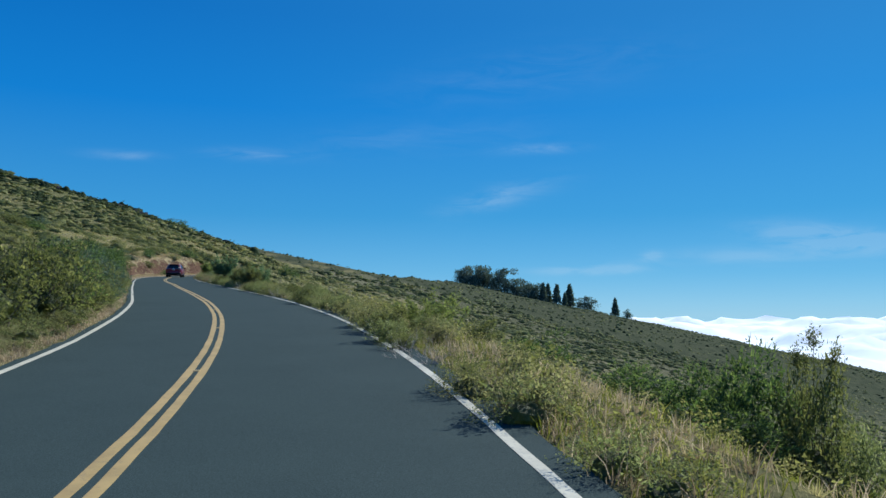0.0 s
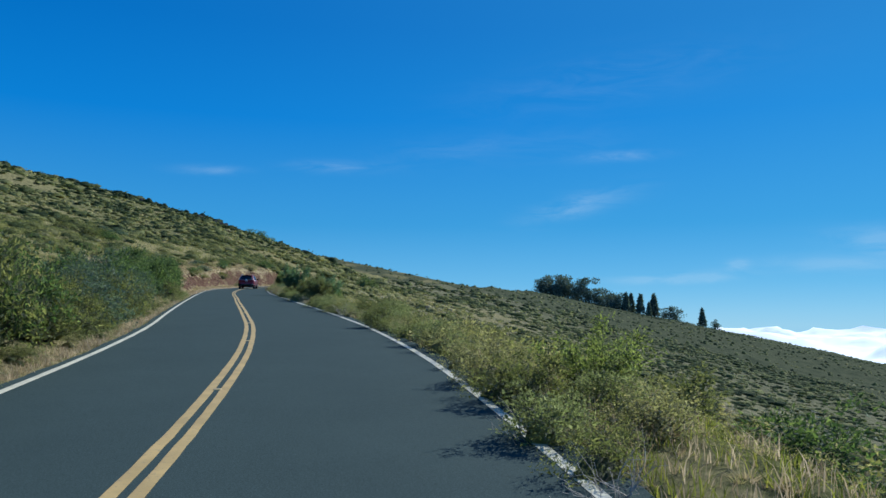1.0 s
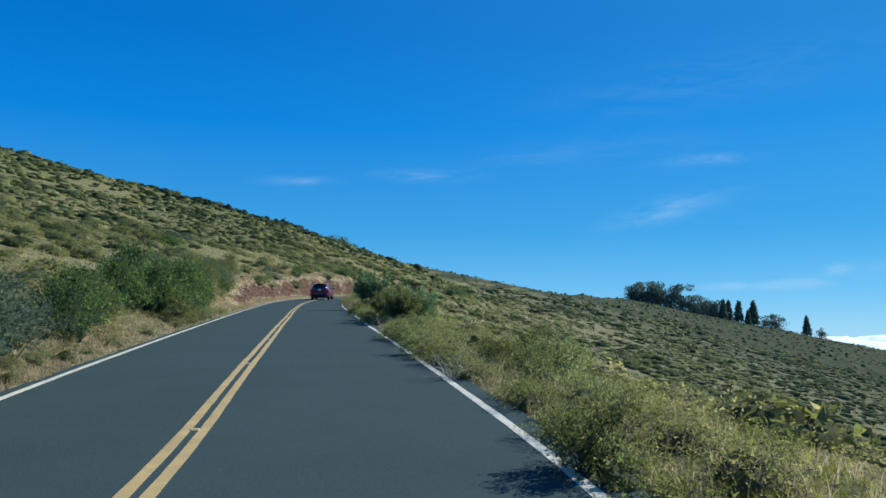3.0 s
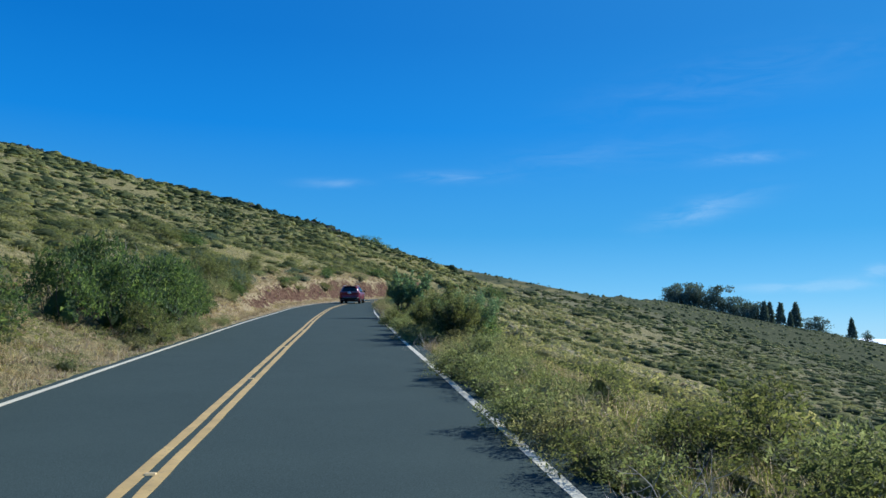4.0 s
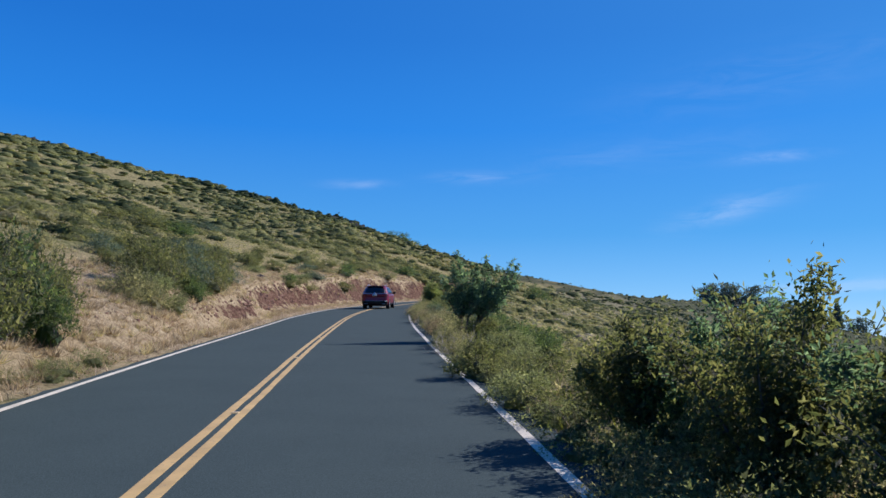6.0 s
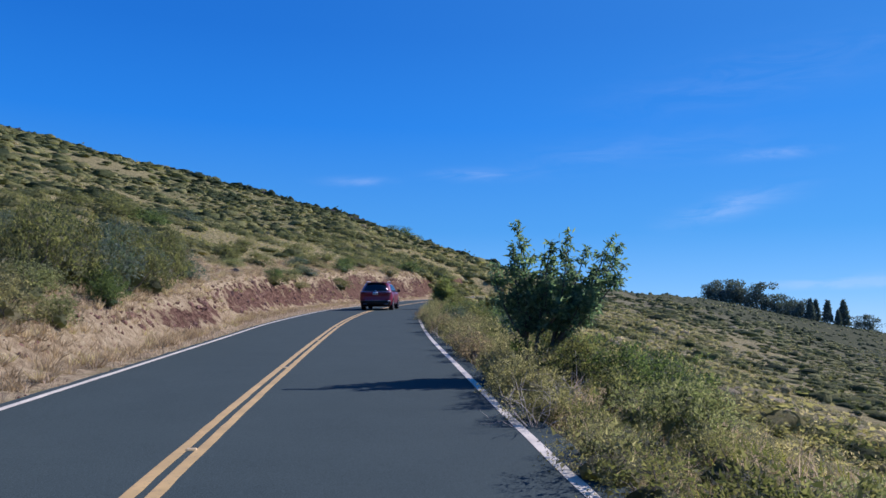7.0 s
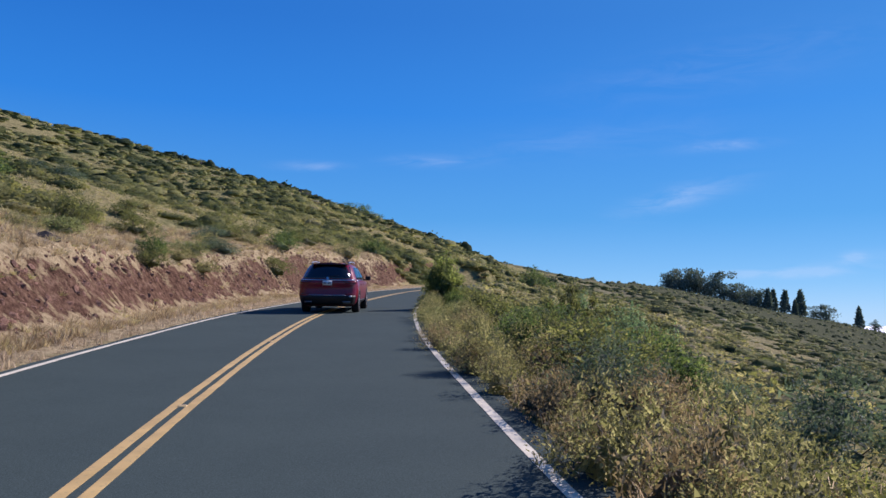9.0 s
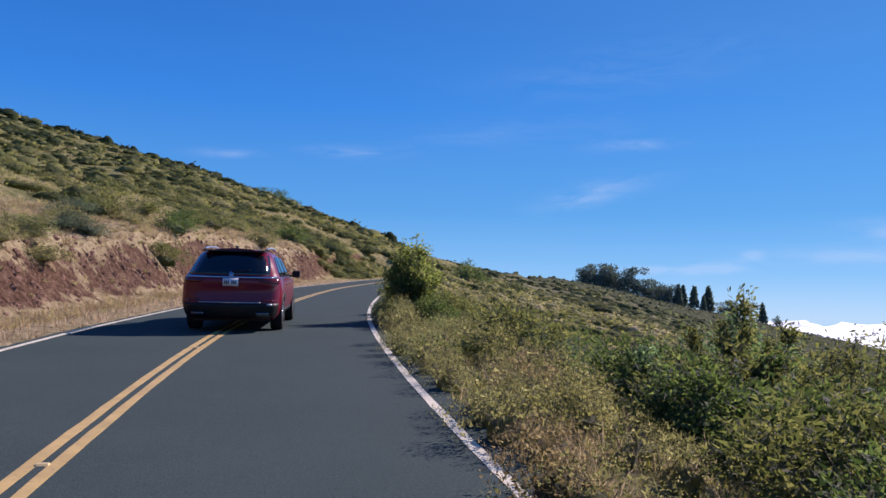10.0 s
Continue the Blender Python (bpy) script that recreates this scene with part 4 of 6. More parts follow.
# within some forty metres of the road
x, y = spots(rng, -90, 50, -14, 265, 1.1)
s, o, _ = road_coords(x, y)
side = np.where(o > 0, o - edge_r(s), edge_l(s) - o)
grassy = open_ground(x, y)
dry_bank = (o < 0) * smooth(62, 85, s) * (smooth(14, 5, side) + 0.5 * smooth(98, 112, s) * smooth(15, 10, side)).clip(0, 1.3) * smooth(222, 210, s)
keep = in_view(x, y) & (side > np.where(o > 0, 0.75, 1.3)) & (side < 36) & (rng.random(len(x)) < 0.80 - 0.66 * smooth(-0.1, 0.4, grassy) - 0.5 * dry_bank + 0.25 * smooth(8, 3, side) * (o > 0) - 0.36 * (o < 0) * smooth(80, 95, s) * smooth(215, 200, s) + 0.8 * smooth(9, 6, side) * (o < 0) * smooth(70, 60, s))
x, y, o, side, s = x[keep], y[keep], o[keep], side[keep], s[keep]
tone = np.clip(0.47 + 0.26 * fbm(x / 6, y / 6, 65, 2) + rng.normal(0, 0.18, len(x)) + 0.13 * (o > 0), 0.04, 0.92)
size, tall = rng.uniform(0.5, 1.0, len(x)) * rng.choice((0.8, 1.1, 1.7), len(x)), rng.uniform(0.35, 0.85, len(x))
size *= 0.8 + 0.5 * (fbm(x / 8, y / 8, 81, 2) + 0.5).clip(0, 1.4)
uphill = (o < 0) & (s > 88)
size[uphill] *= rng.choice((1.0, 1.3, 1.7), uphill.sum())
size = np.minimum(size, 2.1)
tall[uphill] *= 0.9
large = (size > 1.0) & uphill
close = (side < 6) & (s < 155) & ~large
beside = (side < 15) & (s < 165) & ~close & ~large
size[close & (o > 0)] *= 0.75 + 0.2 * smooth(1.0, 0.3, side[close & (o > 0)] - 0.6)
further = ~close & ~beside & ~large
strew("slope_shrubs", "rounded olive-green shrubs on the dry uphill slope", x[large], y[large], size[large], tall[large], 0.8 * tone[large], large_shapes, 10)
strew("verge_shrubs", "olive and yellow-green low shrubs on the slopes beside the road", x[close], y[close], size[close], tall[close], tone[close], fine_shapes, 1)
strew("slope_shrubs", "olive and green low shrubs covering the near slopes", x[further], y[further], size[further], tall[further], tone[further], near_shapes, 4)
strew("slope_shrubs", "olive and green low shrubs on the slopes along the road", x[beside], y[beside], size[beside], tall[beside], tone[beside], middle_shapes, 8)
# the hill above and the slope beyond
x, y = spots(rng, -330, 130, -14, 470, 1.9)
s, o, _ = road_coords(x, y)
keep = (np.abs(o) > 34) & (np.abs(o) < 85) & in_view(x, y) & (rng.random(len(x)) < 0.92 - np.where(o < 0, 0.5, 0.75) * smooth(-0.05, 0.4, open_ground(x, y))) & ((x < 75) | (y > 60))
a, b = x[keep], y[keep]
size = rng.uniform(0.6, 1.0, len(a)) * rng.choice((0.9, 1.3, 2.1), len(a))
size *= 0.8 + 0.5 * (fbm(a / 11, b / 11, 83, 2) + 0.5).clip(0, 1.4)
tone = np.clip(0.42 + 0.08 * (a > -0.3 * b) + 0.26 * fbm(a / 9, b / 9, 69, 2) + rng.normal(0, 0.15, len(a)) - 0.12 * (size > 1.3), 0.04, 0.95)
tone[size > 1.6] = np.minimum(tone[size > 1.6], 0.5)
tone[rng.random(len(a)) < 0.07] = 0.05
strew("hillside_shrubs", "olive-green shrubs scattered over the mountainside", a, b, size * 1.2, rng.uniform(0.26, 0.60, len(a)), tone, hill_shapes, 2)
x, y = spots(rng, -360, 190, 60, 520, 3.0)
s, o, _ = road_coords(x, y)
keep = (np.abs(o) >= 80) & in_view(x, y) & (rng.random(len(x)) < 0.92 - np.where(o < 0, 0.4, 0.65) * smooth(-0.05, 0.4, open_ground(x, y)))
x, y = x[keep], y[keep]
size = rng.uniform(0.8, 1.3, len(x)) * rng.choice((1.1, 1.6, 2.4), len(x))
size *= 0.8 + 0.5 * (fbm(x / 15, y / 15, 85, 2) + 0.5).clip(0, 1.4)
tone = np.clip(0.43 - 0.10 * smooth(220, 300, y) * (x < -40) + 0.26 * fbm(x / 16, y / 16, 70, 2) + rng.normal(0, 0.15, len(x)) - 0.12 * (size > 1.9), 0.04, 0.95)
tone[size > 2.2] = np.minimum(tone[size > 2.2], 0.45)
tone[rng.random(len(x)) < 0.08] = 0.05
strew("hillside_shrubs", "olive-green shrubs scattered over the upper mountainside", x, y, size * 1.2, rng.uniform(0.24, 0.52, len(x)), tone, far_shapes, 5)
x, y = spots(rng, 150, 390, 100, 530, 4.4)
keep = (x < 62 + 0.6 * y) & (rng.random(len(x)) < 0.85)
x, y = x[keep], y[keep]
tone = np.clip(0.46 + 0.2 * fbm(x / 20, y / 20, 77, 2) + rng.normal(0, 0.12, len(x)), 0, 1)
strew("hillside_shrubs", "grey-green shrubs over the slope below the road", x, y, rng.uniform(1.2, 2.8, len(x)), rng.uniform(0.25, 0.5, len(x)), tone, distant_shapes, 11)
# dry tussocks in the openings
x, y = spots(rng, -150, 30, 10, 260, 1.25)
s, o, _ = road_coords(x, y)
keep = in_view(x, y) & (((o < edge_l(s) - 1.5) & (o > -80)) | ((o > edge_r(s) + 2) & (o < 40))) & (rng.random(len(x)) < 0.75 * smooth(-0.15, 0.3, open_ground(x, y)) + 0.12 + 0.2 * (o > 7) + 0.3 * (o < 0) * smooth(80, 95, s) * (o > -45))
x, y = x[keep], y[keep]
size, tall, tone = rng.uniform(0.22, 0.5, len(x)), rng.uniform(0.6, 0.95, len(x)), rng.uniform(0.62, 0.98, len(x))
by_road = np.where(o > 0, o - edge_r(s), edge_l(s) - o)[keep] < 11
for pick, shapes in ((by_road, [tussock_blades(rng, 46, 0.40) for _ in range(4)]), (~by_road, [tussock_blades(rng, 15, 1.2) for _ in range(4)])):
    strew("dry_tussocks", "straw-coloured grass tussocks between the shrubs", x[pick], y[pick], size[pick] * (0.7 if len(shapes[0][1]) > 30 else 1.0), tall[pick], tone[pick], shapes, 7)
n = 620
x, y = rng.uniform(-330, -62, n), 306 + rng.uniform(-12, 6, n)
strew("ridge_shrubs", "dark shrubs and lava knobs along the crest of the hill", x, y, rng.choice((0.8, 1.3, 2.2), n, p=(0.45, 0.35, 0.20)) * rng.uniform(0.8, 1.3, n) * (1 - 0.45 * smooth(-130, -190, x)), rng.uniform(0.7, 1.3, n), rng.uniform(0, 0.10, n), far_shapes, 6)
# far off
x, y = spots(rng, -260, 900, 400, 1350, 8.6)
keep = (y > 1.1 * np.abs(x) - 60) & (rng.random(len(x)) < 0.62 - 0.3 * fbm(x / 60, y / 60, 73, 3))
x, y = x[keep], y[keep]
tone = np.clip(0.22 + 0.2 * fbm(x / 50, y / 50, 75, 2) + rng.normal(0, 0.15, len(x)), 0, 1)
strew("distant_shrubs", "dark grey-green scrub on the distant slope", x, y, rng.uniform(1.8, 4.6, len(x)), rng.uniform(0.35, 0.65, len(x)), tone, distant_shapes, 3)


# ---- grass ----
def grass(name, label, x, y, height, blades, material, seed, lean=0.35, blade=0.01):
    rng = np.random.default_rng(seed)
    z = ground_at(x, y)
    n = len(x) * blades
    b = np.repeat(np.c_[x, y, z - 0.02], blades, 0) + rng.normal(0, 0.07, (n, 3)) * [1, 1, 0]
    h = np.repeat(height, blades)[:, None] * rng.uniform(0.5, 1.15, (n, 1))
    tilt = rng.normal(0, lean, (n, 2))
    a = rng.uniform(0, np.pi, n)
    w = np.c_[np.cos(a), np.sin(a), 0 * a] * rng.uniform(0.6, 1.3, (n, 1)) * blade
    top = b + np.c_[tilt * h, h]
    bend = b + np.c_[tilt * h * 0.35, h * 0.6]
    v = np.stack([b - w, b + w, bend + w * 0.8, bend - w * 0.8, top], 1).reshape(-1, 3)
    k = np.arange(n)[:, None] * 5
    f = np.concatenate([k + [[0, 1, 2]], k + [[0, 2, 3]], k + [[3, 2, 4]]])
    return tagged(new(name, fast_mesh(name, v, f, material)), label, "grass", kind="stuff")


rng = np.random.default_rng(9)
s = np.r_[rng.uniform(-3, 47, 1500), rng.uniform(47, 212, 8500)]
o = edge_l(s) - 0.12 - np.abs(rng.normal(0, 1.0, len(s))) * (0.35 + 1.2 * smooth(45, 52, s) + 4.2 * smooth(60, 90, s))
p = road_at(s, o)
_, bare_here, _ = land(p[:, 0], p[:, 1])
p, s = p[bare_here < 0.62], s[bare_here < 0.62]
high = s > 47
grass("dry_grass", "pale dry grass along the uphill verge", p[~high, 0], p[~high, 1], rng.uniform(0.06, 0.2, (~high).sum()), 8, straw, 1, 0.45, 0.006)
grass("dry_grass", "thick pale dry grass over the uphill bank", p[high, 0], p[high, 1], rng.uniform(0.10, 0.30, high.sum()) * (0.65 + 0.35 * smooth(80, 100, s[high])), 6, straw, 4, 0.4, 0.010)
s = rng.uniform(-3, 158, 9500)
o = edge_r(s) + 0.05 + np.abs(rng.normal(0, 2.2, len(s)))
p = road_at(s, o)
half = rng.random(len(s)) < 0.42
grass("dry_grass", "dry straw-coloured grass along the downhill verge", p[half, 0], p[half, 1], rng.uniform(0.10, 0.42, half.sum()), 8, straw, 2, 0.4, 0.006)
grass("green_grass", "green grass tufts along the downhill verge", p[~half, 0], p[~half, 1], rng.uniform(0.10, 0.34, (~half).sum()), 8, green_blade, 3, 0.45, 0.006)

# tussocks crowding the uphill bank
rng = np.random.default_rng(12)
s = np.r_[rng.uniform(49, 212, 8000), rng.uniform(62, 71, 900), rng.uniform(0, 150, 700)]
o = edge_l(s) - 0.5 - 0.02 * np.maximum(s - 100, 0) - rng.uniform(0, 1, len(s)) ** 1.3 * 9.5
o[8000:] = edge_r(s[8000:]) + 0.25 + rng.uniform(0, 1, 1600) * np.r_[np.full(900, 6.0), np.full(700, 2.0)]
p = road_at(s, o)
_, bare_here, _ = land(p[:, 0], p[:, 1])
keep = (rng.random(len(s)) > 1.25 * bare_here) & ((o > 0) | (rng.random(len(s)) < 0.35 + 0.65 * smooth(62, 92, s)) & ((s > 64) | (o > edge_l(s) - 2.6)))
p = p[keep]
for pick, label, shapes in ((o[keep] < 0, "pinkish-beige dry bunch grass covering the uphill bank", [tussock_blades(rng, 28, 0.52) for _ in range(5)]), (o[keep] > 0, "dry beige bunch grass along the downhill verge", [tussock_blades(rng, 56, 0.30) for _ in range(4)])):
    n = pick.sum()
    tufts = strew("bank_grass", label, p[pick, 0], p[pick, 1], rng.uniform(0.16, 0.40, n) * (0.7 if "downhill" in label else 1.0), rng.uniform(0.7, 1.1, n), rng.uniform(0, 1, n), shapes, 9)
    tufts.data.materials[0] = bunch_grass


# ---- trees ----
def tree(name, label, x, y, stems, leaf_mat, length, width, per_tip, spread, seed, droop=0.3, trunk_r=0.05, bare=0.4, twigs=7):
    """Several stems from one foot; stems: tips as (across, along, up) from the foot. Leaf sprays sit on the upper stems and their twigs."""
    rng = np.random.default_rng(seed)
    z = float(ground_at([x], [y])[0])
    e = tagged(new(name), label, *(("bush", "bushes on the slopes") if name == "bush" else ("tree", "saplings beside the road") if name == "sapling" else ("tree",)))
    e.matrix_basis = pose(x, y, z - 0.05)
    wood, tips, outs = [], [], []
    for tip in stems:
        tip = np.array(tip, float)
        foot = np.array([rng.normal(0, 0.06), rng.normal(0, 0.06), -0.1])
        bow = np.array([tip[0] * 0.35, tip[1] * 0.35, tip[2] * 0.45]) + rng.normal(0, 0.08, 3)
        u = np.linspace(0, 1, 9)[:, None]
        line = (1 - u) ** 2 * foot + 2 * u * (1 - u) * bow + u * u * tip
        wood.append(tube(line, np.linspace(trunk_r, trunk_r * 0.12, 9), 6))
        for _ in range(twigs):
            k = rng.uniform(bare, 0.97)
            at = np.array([np.interp(k, u[:, 0], line[:, j]) for j in range(3)])
            d = unit(rng.normal(0, 1, 3) * [1, 1, 0.4] + [0, 0, 0.7])
            reach = (0.75 - 0.5 * k) * rng.uniform(0.5, 1.0) * max(tip[2], 1) * 0.28
            end = at + d * reach
            wood.append(tube([at, at * 0.5 + end * 0.5 + rng.normal(0, 0.03, 3), end], [trunk_r * 0.35, trunk_r * 0.22, trunk_r * 0.08], 4))
            for q in np.linspace(0.3, 1.0, 4):
                tips.append(at * (1 - q) + end * q)
                outs.append(d)
        for q in np.linspace(max(bare, 0.55), 1.0, 9):
            tips.append(np.array([np.interp(q, u[:, 0], line[:, j]) for j in range(3)]))
            outs.append(unit(rng.normal(0, 0.6, 3) + [0, 0, 0.4]))
    v, f = join(wood)
    part("trunk", fast_mesh("trunk", v, f, bark, True), None, e, "slender grey-brown stems from one foot")
    part("crown", fast_mesh("crown", *leaf_sprays(rng, np.array(tips), np.array(outs), per_tip, length, width, spread, droop), leaf_mat), None, e)
    return e


def turned(points, degrees):
    c, s_ = math.cos(radians(degrees)), math.sin(radians(degrees))
    return [(a * c - b * s_, a * s_ + b * c, h) for a, b, h in points]


# the tall many-stemmed tree on the downhill verge
def plumed_tree(label, x, y, stems, leaf_mat, seed, trunk_r=0.06, leaf=0.15, fork=0.9):
    """A few trunks that fork into arms; each arm carries side twigs and ends in an upright plume of drooping leaves."""
    rng = np.random.default_rng(seed)
    z = float(ground_at([x], [y])[0])
    e = tagged(new("tree"), label, "tree")
    e.matrix_basis = pose(x, y, z - 0.05)
    wood, tips, outs, plume, plume_out = [], [], [], [], []
    knees = [np.array([-0.10, 0.05, fork]), np.array([0.18, -0.08, fork * 1.15]), np.array([0.42, 0.12, fork * 0.8])]
    for k, knee in enumerate(knees):
        foot = np.array([0.13 * (k - 1), 0.06 * (k % 2), -0.15])
        wood.append(tube([foot, foot * 0.6 + knee * 0.4 + rng.normal(0, 0.03, 3), knee], [trunk_r, trunk_r * 0.85, trunk_r * 0.7], 7))
    for tip in stems:
        tip = np.array(tip, float)
        knee = min(knees, key=lambda q: abs(q[0] - tip[0] * 0.4))
        low = tip[2] < 1.3
        start = knee * (0.7 if low else 1.0)
        bow = start * 0.45 + tip * 0.55 + np.array([0.10 * tip[0], 0.10 * tip[1], -0.12]) + rng.normal(0, 0.07, 3)
        u = np.linspace(0, 1, 10)[:, None]
        line = (1 - u) ** 2 * start + 2 * u * (1 - u) * bow + u * u * tip
        wood.append(tube(line, np.linspace(trunk_r * 0.6, trunk_r * 0.10, 10), 5))
        at = lambda q: np.array([np.interp(q, u[:, 0], line[:, a]) for a in range(3)])
        for q in rng.uniform(0.28, 0.86, 11):
            a = at(q)
            d = unit(rng.normal(0, 1, 3) * [1, 1, 0.35] + [0, 0, 0.45])
            end = a + d * rng.uniform(0.18, 0.42) * (1.15 - 0.55 * q)
            wood.append(tube([a, a * 0.5 + end * 0.5 + [0, 0, 0.02], end], [trunk_r * 0.22, trunk_r * 0.15, trunk_r * 0.06], 3))
            for w in (0.55, 0.8, 1.0):
                tips.append(a * (1 - w) + end * w)
                outs.append(d)
        for q in np.linspace(0.84, 1.02, 8):
            plume.append(at(min(q, 1.0)) + rng.normal(0, 0.045, 3))
            plume_out.append(unit(rng.normal(0, 0.75, 3) + [0, 0, 0.25]))
    part("trunk", fast_mesh("trunk", *join(wood), bark, True), None, e, "slender grey-brown trunks forking low")
    leaves = [leaf_sprays(rng, np.array(tips), np.array(outs), 9, leaf, leaf * 0.36, 0.06, 0.65), leaf_sprays(rng, np.array(plume), np.array(plume_out), 8, leaf * 1.05, leaf * 0.36, 0.04, 0.75)]
    part("crown", fast_mesh("crown", *join(leaves), leaf_mat), None, e)
    return e


plumed_tree("small many-stemmed tree with upright leafy plumes on the verge", *road_at(96.2, 5.6)[0][:2],
            turned([(-0.30, 0.1, 3.55), (-0.42, -0.2, 3.05), (-0.80, 0.1, 2.55), (0.05, 0.5, 2.75), (0.45, -0.2, 3.12), (0.60, 0.4, 2.8), (0.86, -0.1, 3.30), (1.05, 0.5, 2.75), (1.30, 0.0, 3.02), (1.55, 0.4, 2.6), (1.86, -0.1, 3.22),
                    (2.12, 0.2, 3.10), (2.05, -0.3, 2.55), (1.45, -0.5, 2.3), (0.25, -0.6, 2.3), (-0.15, -0.5, 2.1), (0.75, 0.9, 2.3), (0.2, 0.9, 2.1), (-0.35, 0.5, 1.9), (1.0, -0.7, 1.9), (0.55, -0.7, 1.75), (1.65, 0.5, 1.9),
                    (0.4, 0.3, 2.35), (0.9, 0.2, 2.3), (0.0, -0.1, 1.7)], 19), leaf_tree, 3)
# bushes of the same kind beside the road: s, o, height, width
for k, (s, o, tall, wide) in enumerate(((70.2, 5.9, 1.9, 1.1), (71.4, 6.8, 2.05, 1.2), (72.6, 5.8, 2.1, 1.15), (74.6, 6.4, 1.95, 1.1), (75.8, 5.6, 1.7, 0.9), (127.4, 9.4, 2.25, 1.6), (130.2, 9.8, 2.45, 1.6), (132.6, 9.2, 2.3, 1.5))):
    arms = [(wide * math.cos(q * 2.4) * (0.25 + 0.75 * (q % 5) / 4), wide * math.sin(q * 2.4) * (0.25 + 0.75 * (q % 5) / 4), tall * (1.0 - 0.28 * (q % 5) / 4 + 0.10 * math.sin(q * 4.7 + k))) for q in range(15)]
    tree("bush", "leafy many-stemmed green bush with upright tips beside the road", *road_at(s, o)[0][:2], arms, leaf_tree if k % 2 else leaf_mid, 0.082, 0.036, 16, 0.085, 40 + k, 0.35, 0.025, 0.15, 9)
# the light green sapling
tree("sapling", "young tree with pale lime-green leaves and thin stems", *road_at(22.8, 5.95)[0][:2],
     turned([(-0.95, 0.1, 0.8), (-0.55, 0.4, 1.0), (-0.1, -0.3, 0.95), (0.2, 0.3, 1.2), (0.55, -0.2, 0.95), (0.85, 0.3, 1.05), (1.15, 0.0, 0.8), (0.1, 0.9, 0.9), (-0.5, -0.6, 0.8), (0.6, -0.7, 0.85)], 5),
     leaf_bright, 0.08, 0.032, 11, 0.075, 5, 0.1, 0.018, 0.3, 6)
# saplings with long arms over the shrubs
tree("sapling", "thin sapling with bright curled leaves above the shrubs", *road_at(30.5, 8.9)[0][:2],
     turned([(-0.3, 0, 1.5), (0.4, 0.3, 2.2), (0.9, -0.2, 1.6), (-0.7, 0.4, 1.2), (0.1, -0.6, 1.3)], 8), leaf_bright, 0.095, 0.038, 9, 0.08, 6, 0.1, 0.03, 0.35, 5)
tree("sapling", "thin sapling with bright curled leaves above the shrubs", *road_at(131.6, 8.8)[0][:2],
     turned([(0.10, 0, 2.6), (0.32, 0.2, 2.4), (0.8, -0.2, 2.0), (-0.6, 0.4, 1.9), (0.1, -0.6, 1.9), (-0.2, 0.1, 2.1)], 18), leaf_mid, 0.095, 0.038, 20, 0.065, 7, 0.1, 0.03, 0.3, 8)
tree("sapling", "small leafy sapling standing alone on the slope", 7.57, 16.3,
     turned([(-0.3, 0, 3.4), (0.15, 0.2, 3.75), (0.4, -0.2, 3.4), (0.0, 0.4, 3.2)], 0), leaf_mid, 0.075, 0.03, 9, 0.06, 8, 0.1, 0.022, 0.88, 5)
tree("sapling", "young bright green tree at the bend", *road_at(147.0, 5.35)[0][:2],
     turned([(-0.7, 0.1, 1.9), (-0.25, 0.4, 2.75), (0.15, -0.3, 2.85), (0.35, 0.3, 2.6), (0.0, -0.5, 2.1), (0.75, 0, 2.2), (-0.5, -0.4, 2.3), (0.95, 0.3, 1.7), (-0.9, 0.4, 1.4), (0.5, -0.6, 1.6)], 10), leaf_bright, 0.12, 0.055, 24, 0.12, 9, 0.1, 0.035, 0.2, 11)


def far_tree(kind, label, x, y, height, seed):
    rng = np.random.default_rng(seed)
    e = tagged(new(kind), label, "tree", "trees on the far ridge")
    e.matrix_basis = pose(x, y, float(ground_at([x], [y])[0]) - 0.5)
    part("trunk", fast_mesh("trunk", *tube([(0, 0, -0.5), (0.1, 0, height * 0.5), (0, 0.1, height * 0.9)], [height * 0.022, height * 0.016, 0.05], 6), bark, True), None, e)
    if kind == "cypress":
        n = 950
        h = rng.beta(1.2, 1.7, n)
        r = height * 0.21 * (1 - h) ** 0.8 * np.sqrt(rng.uniform(0.3, 1, n)) * (0.8 + 0.4 * rng.random(n))
        a = rng.uniform(0, 2 * np.pi, n)
        at = np.c_[r * np.cos(a), r * np.sin(a), height * (0.05 + 0.95 * h)]
        out = unit(np.c_[np.cos(a), np.sin(a), 1.4 + 0 * a])
        size = height * 0.10
    else:
        n, m = 1050, 10
        c = np.c_[rng.normal(0, height * 0.17, m), rng.normal(0, height * 0.17, m), height * rng.uniform(0.25, 0.92, m)]
        k = rng.integers(0, m, n)
        d = unit(rng.normal(0, 1, (n, 3)))
        at = c[k] + d * height * rng.uniform(0.08, 0.19, (n, 1)) * [1, 1, 0.75]
        low = rng.random(n) < 0.42
        at[low] = np.c_[rng.normal(0, height * 0.24, low.sum()), rng.normal(0, height * 0.2, low.sum()), height * rng.uniform(0.0, 0.55, low.sum())]
        out, size = d, height * 0.085
    part("crown", fast_mesh("crown", *leaf_sprays(rng, at, out, 1, size, size * 0.6, 0.05, 0.1), far_wood), None, e)
    return e


rng = np.random.default_rng(33)
